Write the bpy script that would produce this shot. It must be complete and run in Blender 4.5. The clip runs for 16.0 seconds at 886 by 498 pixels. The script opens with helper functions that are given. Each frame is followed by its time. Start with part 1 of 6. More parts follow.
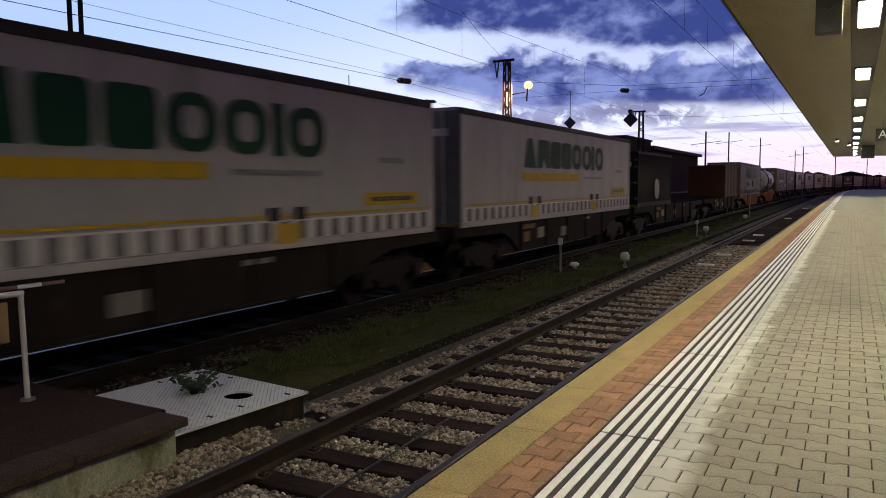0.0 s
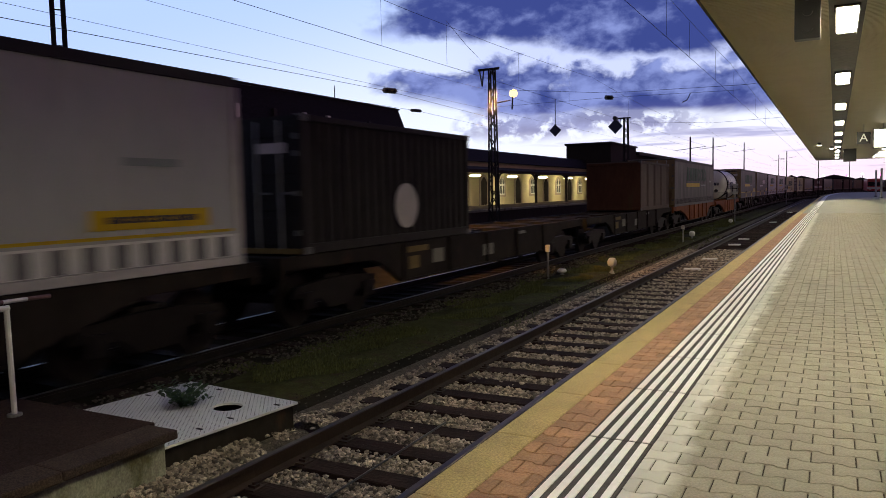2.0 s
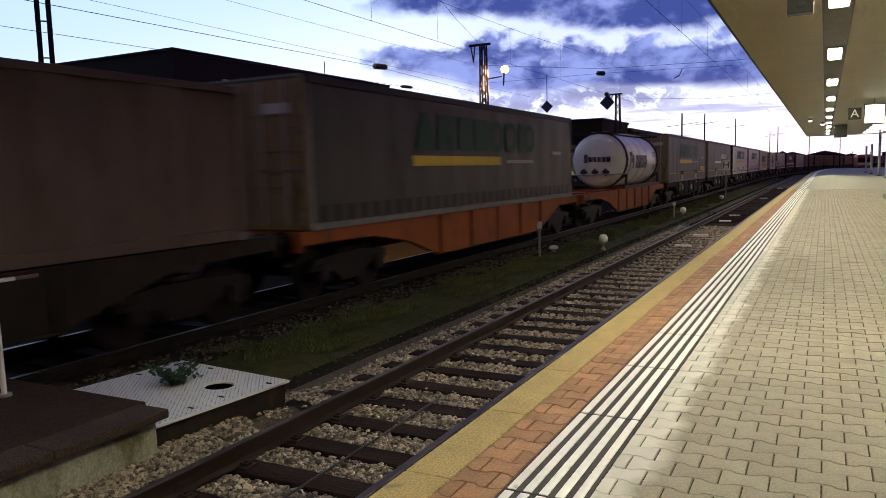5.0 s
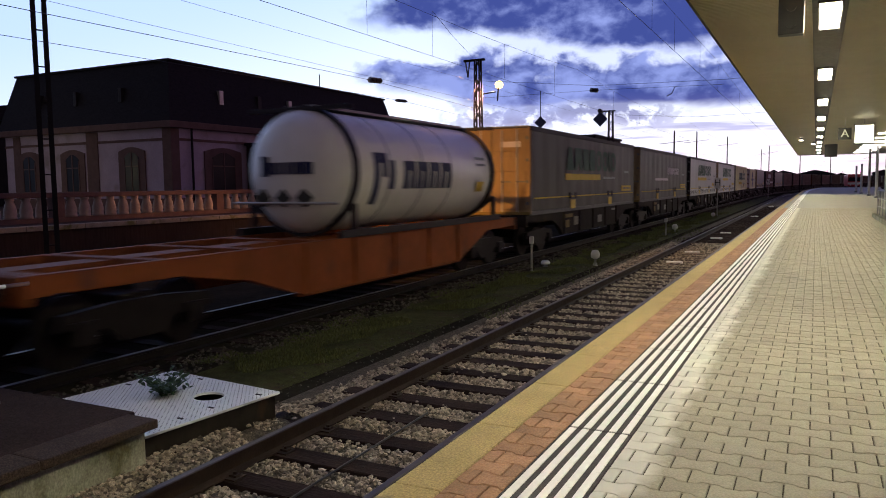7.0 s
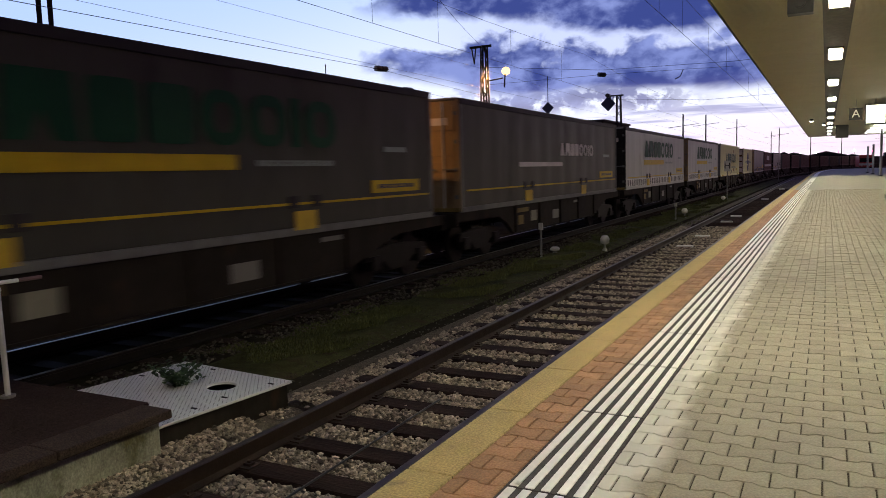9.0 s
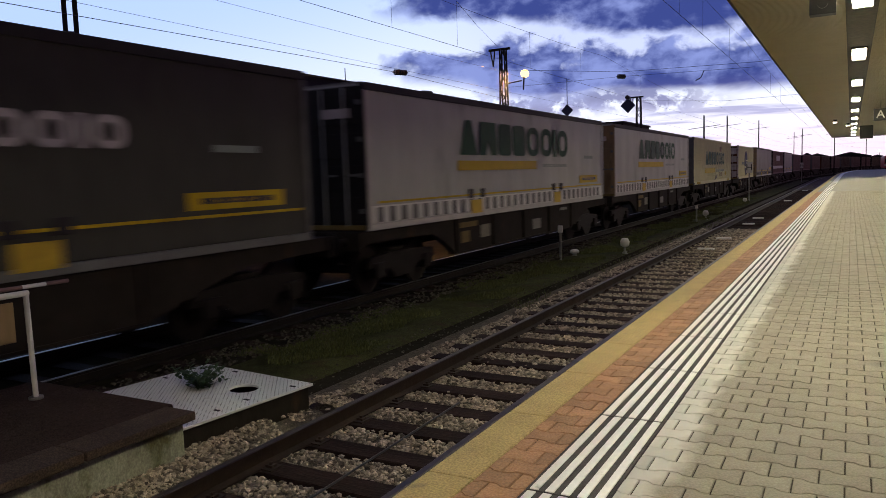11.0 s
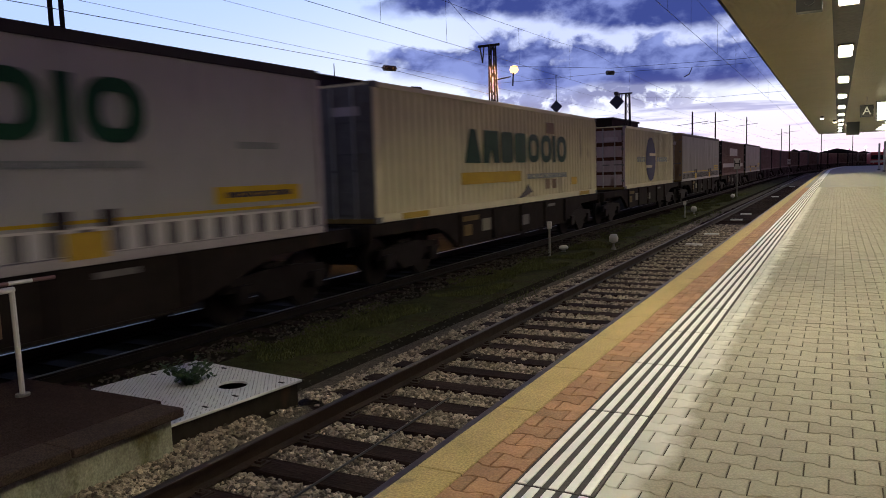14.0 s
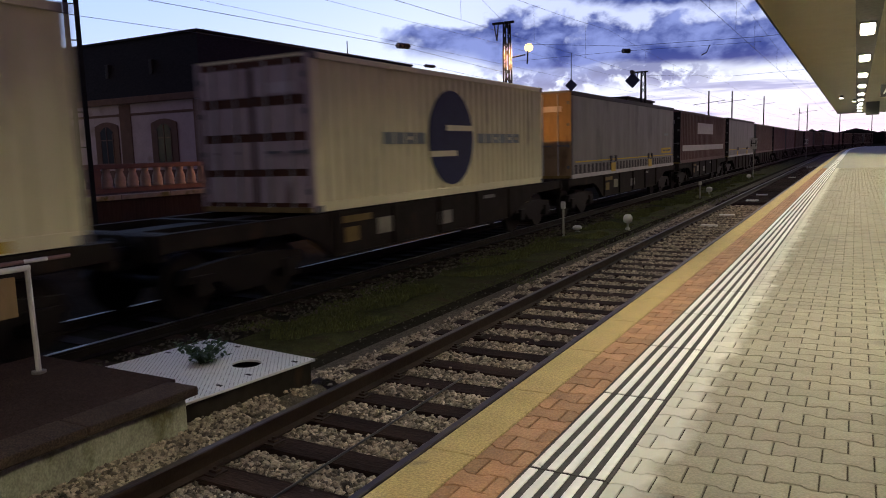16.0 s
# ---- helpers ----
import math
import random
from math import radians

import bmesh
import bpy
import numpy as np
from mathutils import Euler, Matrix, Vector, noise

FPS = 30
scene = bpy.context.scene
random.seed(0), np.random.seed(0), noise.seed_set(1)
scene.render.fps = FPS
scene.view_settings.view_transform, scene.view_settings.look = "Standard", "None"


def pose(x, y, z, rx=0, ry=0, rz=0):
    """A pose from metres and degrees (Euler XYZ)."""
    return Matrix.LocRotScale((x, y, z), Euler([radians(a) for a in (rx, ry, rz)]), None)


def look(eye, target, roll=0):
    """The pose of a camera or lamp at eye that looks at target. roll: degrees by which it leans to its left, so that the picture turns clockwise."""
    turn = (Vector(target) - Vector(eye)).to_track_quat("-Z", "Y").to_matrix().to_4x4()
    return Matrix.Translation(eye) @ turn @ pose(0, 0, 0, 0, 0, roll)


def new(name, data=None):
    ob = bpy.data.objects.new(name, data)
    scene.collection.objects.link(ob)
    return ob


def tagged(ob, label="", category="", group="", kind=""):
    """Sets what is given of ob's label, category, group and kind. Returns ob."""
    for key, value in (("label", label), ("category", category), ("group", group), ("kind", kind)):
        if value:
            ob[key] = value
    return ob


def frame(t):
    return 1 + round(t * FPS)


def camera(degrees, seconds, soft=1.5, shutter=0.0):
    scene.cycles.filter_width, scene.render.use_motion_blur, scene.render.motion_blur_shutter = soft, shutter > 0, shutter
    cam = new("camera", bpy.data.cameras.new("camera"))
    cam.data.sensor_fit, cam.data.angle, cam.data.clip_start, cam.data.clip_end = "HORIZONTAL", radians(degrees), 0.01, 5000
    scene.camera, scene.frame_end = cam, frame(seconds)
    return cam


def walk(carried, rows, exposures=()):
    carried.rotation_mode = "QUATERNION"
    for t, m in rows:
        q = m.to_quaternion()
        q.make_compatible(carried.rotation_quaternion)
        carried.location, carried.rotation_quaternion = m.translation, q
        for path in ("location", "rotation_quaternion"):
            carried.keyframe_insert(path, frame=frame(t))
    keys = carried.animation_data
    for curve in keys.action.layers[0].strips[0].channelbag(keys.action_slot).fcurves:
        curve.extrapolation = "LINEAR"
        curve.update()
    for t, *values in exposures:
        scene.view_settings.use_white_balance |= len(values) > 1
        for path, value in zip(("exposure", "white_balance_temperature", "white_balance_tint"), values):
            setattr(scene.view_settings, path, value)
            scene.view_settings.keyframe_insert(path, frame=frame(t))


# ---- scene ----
cam = camera(62.0, 16.0, soft=0.7, shutter=0.65)
PATH = [
    (0, (-0.056, 0.018, 1.443), (-1.021, 1.762, 1.273), -0.5),
    (0.5, (-0.056, 0.012, 1.448), (-1.012, 1.762, 1.302), -0.6),
    (1, (-0.049, -0.004, 1.45), (-1.005, 1.748, 1.331), -0.4),
    (1.5, (-0.042, -0.01, 1.446), (-0.99, 1.745, 1.301), -0.7),
    (2, (-0.036, -0.008, 1.441), (-0.973, 1.753, 1.294), -1.3),
    (2.5, (-0.05, 0.028, 1.437), (-0.999, 1.78, 1.269), -1.4),
    (3, (-0.026, -0.061, 1.448), (-0.976, 1.689, 1.255), -0.8),
    (3.5, (-0.051, 0.011, 1.438), (-1.001, 1.757, 1.219), -1.2),
    (6, (-0.033, 0.022, 1.444), (-0.931, 1.8, 1.263), -1.3),
    (6.5, (-0.03, -0.027, 1.438), (-0.948, 1.744, 1.3), -0.3),
    (7, (-0.031, -0.001, 1.438), (-0.93, 1.778, 1.266), -0.7),
    (7.5, (-0.032, -0.003, 1.445), (-0.93, 1.775, 1.266), -1.3),
    (8, (-0.016, -0.009, 1.444), (-0.928, 1.763, 1.273), -1.5),
    (8.5, (-0.031, 0.001, 1.429), (-0.937, 1.773, 1.231), -1.5),
    (9, (-0.033, 0.003, 1.426), (-0.953, 1.767, 1.223), -1.7),
    (11.5, (-0.021, -0.032, 1.443), (-0.989, 1.708, 1.249), -1.9),
    (12, (-0.022, -0.027, 1.441), (-0.97, 1.723, 1.247), -1.6),
    (12.5, (-0.021, -0.036, 1.443), (-0.977, 1.712, 1.272), -1.7),
    (13, (-0.017, -0.034, 1.446), (-0.974, 1.712, 1.262), -3.2),
    (13.5, (-0.012, -0.03, 1.438), (-0.953, 1.724, 1.245), -2.7),
    (14, (-0.014, -0.03, 1.438), (-0.955, 1.723, 1.232), -1.9),
    (14.5, (-0.024, -0.038, 1.443), (-0.971, 1.709, 1.222), -1.9),
    (15, (-0.02, -0.033, 1.456), (-0.971, 1.71, 1.213), -1.9),
    (15.5, (-0.023, -0.032, 1.446), (-0.974, 1.711, 1.204), -2.1),
    (16, (-0.044, 0.002, 1.445), (-1.013, 1.732, 1.184), -1.7),
]
walk(cam, [(t, look(eye, target, roll)) for t, eye, target, roll in PATH], exposures=[(0.0, -0.06), (1.5, -0.06), (2.0, 0.0), (3.0, 0.33), (6.5, 0.32), (7.2, 0.22), (8.4, 0.03), (12.0, 0.06), (14.0, 0.04), (15.5, 0.08), (16.0, 0.08)])

# ---- light ----
world = bpy.data.worlds.new("dusk_sky")
scene.world = world
world.use_nodes = True
wt = world.node_tree
wt.nodes.clear()


def wn(kind, **inputs):
    n = wt.nodes.new(kind)
    for k, v in inputs.items():
        key = int(k[1:]) if k[0] == "i" and k[1:].isdigit() else k
        if hasattr(v, "is_linked"):
            wt.links.new(v, n.inputs[key])
        else:
            n.inputs[key].default_value = v
    return n


def wmath(op, a, b=0.0, clamp=False):
    n = wn("ShaderNodeMath", i0=a, i1=b)
    n.operation, n.use_clamp = op, clamp
    return n.outputs[0]


def wstep(value, lo, hi, to0=0.0, to1=1.0):
    n = wt.nodes.new("ShaderNodeMapRange")
    n.interpolation_type = "SMOOTHSTEP"
    wt.links.new(value, n.inputs[0])
    for i, v in enumerate((lo, hi, to0, to1)):
        n.inputs[i + 1].default_value = v
    return n.outputs[0]


def wmix(f, a, b):
    n = wt.nodes.new("ShaderNodeMix")
    n.data_type = "RGBA"
    for sock, v in ((n.inputs[0], f), (n.inputs[6], a), (n.inputs[7], b)):
        if hasattr(v, "is_linked"):
            wt.links.new(v, sock)
        else:
            sock.default_value = v if isinstance(v, float) else (*v, 1)
    return n.outputs[2]


def wnoise(vec, scale, detail, rough=0.55, distort=0.0):
    n = wt.nodes.new("ShaderNodeTexNoise")
    wt.links.new(vec, n.inputs["Vector"])
    n.inputs["Scale"].default_value, n.inputs["Detail"].default_value = scale, detail
    n.inputs["Roughness"].default_value, n.inputs["Distortion"].default_value = rough, distort
    return n.outputs["Fac"]


sep = wn("ShaderNodeSeparateXYZ", i0=wt.nodes.new("ShaderNodeTexCoord").outputs["Generated"])
sx, sy, sz = sep.outputs
azim = wmath("ARCTAN2", wmath("MULTIPLY", sx, -1.0), sy)          # radians to the left of +y
elev = wmath("ARCSINE", sz)
# clear sky: from the pale horizon up to blue, brightest where the sun went down
glow = wmath("MULTIPLY_ADD", wmath("COSINE", wmath("SUBTRACT", azim, 0.35)), 0.5)
wt.nodes[-1].inputs[2].default_value = 0.5
fade = wmath("ADD", elev, wmath("MULTIPLY", wmath("SUBTRACT", azim, 0.45), 0.24))
clear = wmix(wstep(fade, 0.06, 0.34), (0.80, 0.85, 1.0), (0.43, 0.58, 1.0))
clear = wmix(wstep(elev, 0.26, 1.0), clear, (0.045, 0.075, 0.24))
pink = wmath("MULTIPLY", wstep(elev, 0.11, 0.0), wstep(azim, 0.50, 0.02))
clear = wmix(wmath("MULTIPLY", pink, 0.8), clear, (0.95, 0.72, 0.84))
# cloud sheets: a dark upper deck, a puffy bank below it, broken scraps and thin streaks near the horizon
flat = wmath("ADD", wmath("MULTIPLY", elev, 2.5), wmath("MULTIPLY", azim, 0.20))
cvec = wn("ShaderNodeCombineXYZ", i0=azim, i1=flat, i2=0.37).outputs[0]
puffs = wn("ShaderNodeCombineXYZ", i0=azim, i1=wmath("MULTIPLY", elev, 1.4), i2=1.9).outputs[0]
thin = wn("ShaderNodeCombineXYZ", i0=azim, i1=wmath("MULTIPLY", elev, 13.0), i2=0.6).outputs[0]
n1 = wmath("SUBTRACT", wnoise(cvec, 6.0, 5.0, 0.5, 0.2), 0.5)
n3 = wmath("SUBTRACT", wnoise(puffs, 24.0, 7.0, 0.55, 0.3), 0.5)
n4 = wnoise(cvec, 9.0, 5.0, 0.5, 0.3)
n5 = wnoise(puffs, 42.0, 6.0, 0.55, 0.3)
soft = wmath("ADD", elev, wmath("MULTIPLY", n1, 0.055))
puffy = wmath("ADD", soft, wmath("MULTIPLY", n3, 0.085))
edge = wmath("ADD", azim, wmath("ADD", wmath("MULTIPLY", n1, 0.16), wmath("MULTIPLY", n3, 0.14)))
deck_low = wstep(azim, 0.15, 0.55, 0.166, 0.201)
deck = wmath("MULTIPLY", wstep(wmath("SUBTRACT", wmath("ADD", soft, wmath("MULTIPLY", n3, 0.03)), deck_low), -0.004, 0.016), wstep(edge, 0.60, 0.52))
bank_low = wmath("MAXIMUM", wstep(azim, 0.36, 0.57, 0.093, 0.132), wstep(azim, 0.05, 0.30, 0.084, 0.093))
bank = wmath("MULTIPLY", wstep(wmath("SUBTRACT", soft, bank_low), -0.008, 0.014), wstep(puffy, 0.170, 0.152))
bank = wmath("MULTIPLY", bank, wstep(edge, 0.59, 0.53))
scraps = wmath("MULTIPLY", wstep(n5, 0.38, 0.53), wmath("MULTIPLY", wstep(soft, 0.058, 0.080), wstep(soft, 0.125, 0.105)))
scraps = wmath("MULTIPLY", scraps, wmath("MULTIPLY", wstep(azim, 0.10, 0.22), wstep(edge, 0.47, 0.41)))
streak = wmath("MULTIPLY", wstep(wnoise(thin, 5.5, 5.0, 0.55, 0.2), 0.54, 0.66), wmath("MULTIPLY", wstep(elev, 0.012, 0.03), wstep(elev, 0.105, 0.085)))
streak = wmath("MULTIPLY", streak, wstep(azim, 0.42, 0.25))
dens = wmath("MAXIMUM", wmath("MAXIMUM", deck, bank), wmath("MULTIPLY", wmath("MAXIMUM", scraps, wmath("MULTIPLY", streak, 0.8)), 0.78))
shade = wmath("ADD", n4, wmath("ADD", wmath("MULTIPLY", n3, 0.55), wmath("MULTIPLY", wstep(elev, 0.15, 0.21), 0.13)))
thick = wstep(wmath("ADD", shade, wmath("MULTIPLY", wmath("SUBTRACT", n5, 0.5), 0.45)), 0.30, 0.66)
cloud = wmix(thick, (0.22, 0.275, 0.60), (0.040, 0.060, 0.24))
cloud = wmix(wmath("MULTIPLY", wstep(elev, 0.125, 0.06), 0.6), cloud, (0.24, 0.20, 0.44))
gap = wmath("MULTIPLY", wstep(elev, 0.09, 0.15), wstep(azim, 0.55, 0.35))
clear = wmix(wmath("MULTIPLY", gap, 0.75), clear, (0.50, 0.57, 0.90))
sky = wmix(dens, clear, cloud)
# the afterglow turns rose away from the sunset
rose = wmath("MULTIPLY", wstep(elev, 0.75, 0.05), wstep(azim, 0.02, -0.50))
sky = wmix(wmath("MULTIPLY", rose, 0.85), sky, (0.62, 0.27, 0.33))
sky = wmix(wmath("MULTIPLY", wstep(glow, 0.55, 0.15), 0.75), sky, (0.52, 0.38, 0.42))
power = wstep(glow, 0.25, 0.93, 0.26, 1.20)
power = wmath("MULTIPLY", power, wstep(azim, 0.05, -0.60, 1.0, 0.75))
power = wmath("MULTIPLY", power, wstep(elev, -0.02, 0.0, 0.1, 1.0))
bg = wn("ShaderNodeBackground", Color=sky, Strength=power)
wt.links.new(bg.outputs[0], wt.nodes.new("ShaderNodeOutputWorld").inputs[0])
scene.view_settings.exposure = 0.0

sodium_light = bpy.data.lights.new("sodium_floodlight", "AREA")
sodium_light.shape, sodium_light.size, sodium_light.energy, sodium_light.color = "DISK", 0.45, 230.0, (1.0, 0.45, 0.085)
sodium_light.spread = radians(46)
sodium_lamp = new("sodium_floodlight", sodium_light)
sodium_lamp.matrix_basis = look((-13.6, 10.2, 8.6), (-11.0, 17.5, 2.0))

mast_light = bpy.data.lights.new("mast_floodlight", "AREA")
mast_light.shape, mast_light.size, mast_light.energy, mast_light.color = "DISK", 0.35, 280.0, (1.0, 0.42, 0.17)
mast_light.spread = radians(64)
new("mast_floodlight", mast_light).matrix_basis = look((-13.45, 32.4, 5.86), (-21.0, 15.0, -0.6))

# ---- materials ----


def mat(name, base, rough=0.7, var=0.25, scale=3.0, metal=0.0, bump=0.0, bscale=60.0, stretch=(1, 1, 1), spots=None,
        per="", amount=0.25, emit=0.0, detail=4.0, gloss=0.5, grain=0.0, stain=None):
    """A surface with two scales of uneven colour and fine relief; per: "object" or "island" varies whole pieces."""
    m = bpy.data.materials.new(name)
    m.use_nodes = True
    t = m.node_tree
    p = t.nodes["Principled BSDF"]
    p.inputs["Metallic"].default_value = metal
    p.inputs["Specular IOR Level"].default_value = gloss
    co = t.nodes.new("ShaderNodeTexCoord").outputs["Object"]
    mp = t.nodes.new("ShaderNodeMapping")
    mp.inputs["Scale"].default_value = stretch
    t.links.new(co, mp.inputs[0])

    def noise_at(s, d=detail):
        n = t.nodes.new("ShaderNodeTexNoise")
        n.inputs["Scale"].default_value, n.inputs["Detail"].default_value = s, d
        t.links.new(mp.outputs[0], n.inputs["Vector"])
        return n.outputs["Fac"]

    def mix(f, a, b, mode="MIX"):
        n = t.nodes.new("ShaderNodeMix")
        n.data_type, n.blend_type = "RGBA", mode
        for sock, v in ((n.inputs[0], f), (n.inputs[6], a), (n.inputs[7], b)):
            if hasattr(v, "is_linked"):
                t.links.new(v, sock)
            else:
                sock.default_value = v if isinstance(v, float) else (*v, 1)
        return n.outputs[2]

    def ramp(f, a, b):
        n = t.nodes.new("ShaderNodeMapRange")
        n.inputs[1].default_value, n.inputs[2].default_value = a, b
        t.links.new(f, n.inputs[0])
        return n.outputs[0]

    dark = tuple(c * (1 - var) for c in base)
    light = tuple(min(1, c * (1 + var)) for c in base)
    col = mix(ramp(noise_at(scale), 0.3, 0.7), dark, light)
    col = mix(0.35, col, mix(ramp(noise_at(scale * 9), 0.35, 0.65), dark, light))
    if spots:
        tint, lo, s2 = spots
        col = mix(ramp(noise_at(s2, 6.0), lo, lo + 0.12), col, tint)
    if grain:
        f = ramp(noise_at(80.0, 4.0), 0.36, 0.64)
        col = mix(f, mix(1.0, col, (1 - grain,) * 3, "MULTIPLY"), mix(1.0, col, (1 + grain,) * 3, "MULTIPLY"))
    if stain:
        tint, x_in, x_out = stain
        wx = t.nodes.new("ShaderNodeSeparateXYZ")
        pos = t.nodes.new("ShaderNodeNewGeometry").outputs["Position"]
        t.links.new(pos, wx.inputs[0])
        ns = t.nodes.new("ShaderNodeTexNoise")
        ns.inputs["Scale"].default_value, ns.inputs["Detail"].default_value = 3.5, 6.0
        t.links.new(pos, ns.inputs["Vector"])
        am = t.nodes.new("ShaderNodeMath")
        am.operation = "MULTIPLY_ADD"
        am.inputs[1].default_value = 0.28
        t.links.new(ns.outputs["Fac"], am.inputs[0])
        t.links.new(wx.outputs[0], am.inputs[2])
        col = mix(ramp(am.outputs[0], x_out + 0.14, x_in + 0.14), col, tint)
    if per:
        if per == "object":
            r = t.nodes.new("ShaderNodeObjectInfo").outputs["Random"]
        else:
            r = t.nodes.new("ShaderNodeNewGeometry").outputs["Random Per Island"]
        col = mix(ramp(r, 0.0, 1.0), mix(1.0, col, (1 - amount,) * 3, "MULTIPLY"), mix(1.0, col, (1 + amount,) * 3, "MULTIPLY"))
    t.links.new(col, p.inputs["Base Color"])
    rr = t.nodes.new("ShaderNodeMapRange")
    rr.inputs[3].default_value, rr.inputs[4].default_value = max(0.05, rough - 0.12), min(1, rough + 0.12)
    t.links.new(noise_at(scale * 3), rr.inputs[0])
    t.links.new(rr.outputs[0], p.inputs["Roughness"])
    if bump:
        b = t.nodes.new("ShaderNodeBump")
        b.inputs["Strength"].default_value, b.inputs["Distance"].default_value = bump, 0.01
        t.links.new(noise_at(bscale, 5.0), b.inputs["Height"])
        t.links.new(b.outputs[0], p.inputs["Normal"])
    if emit:
        p.inputs["Emission Color"].default_value = (*base, 1)
        p.inputs["Emission Strength"].default_value = emit
    return m


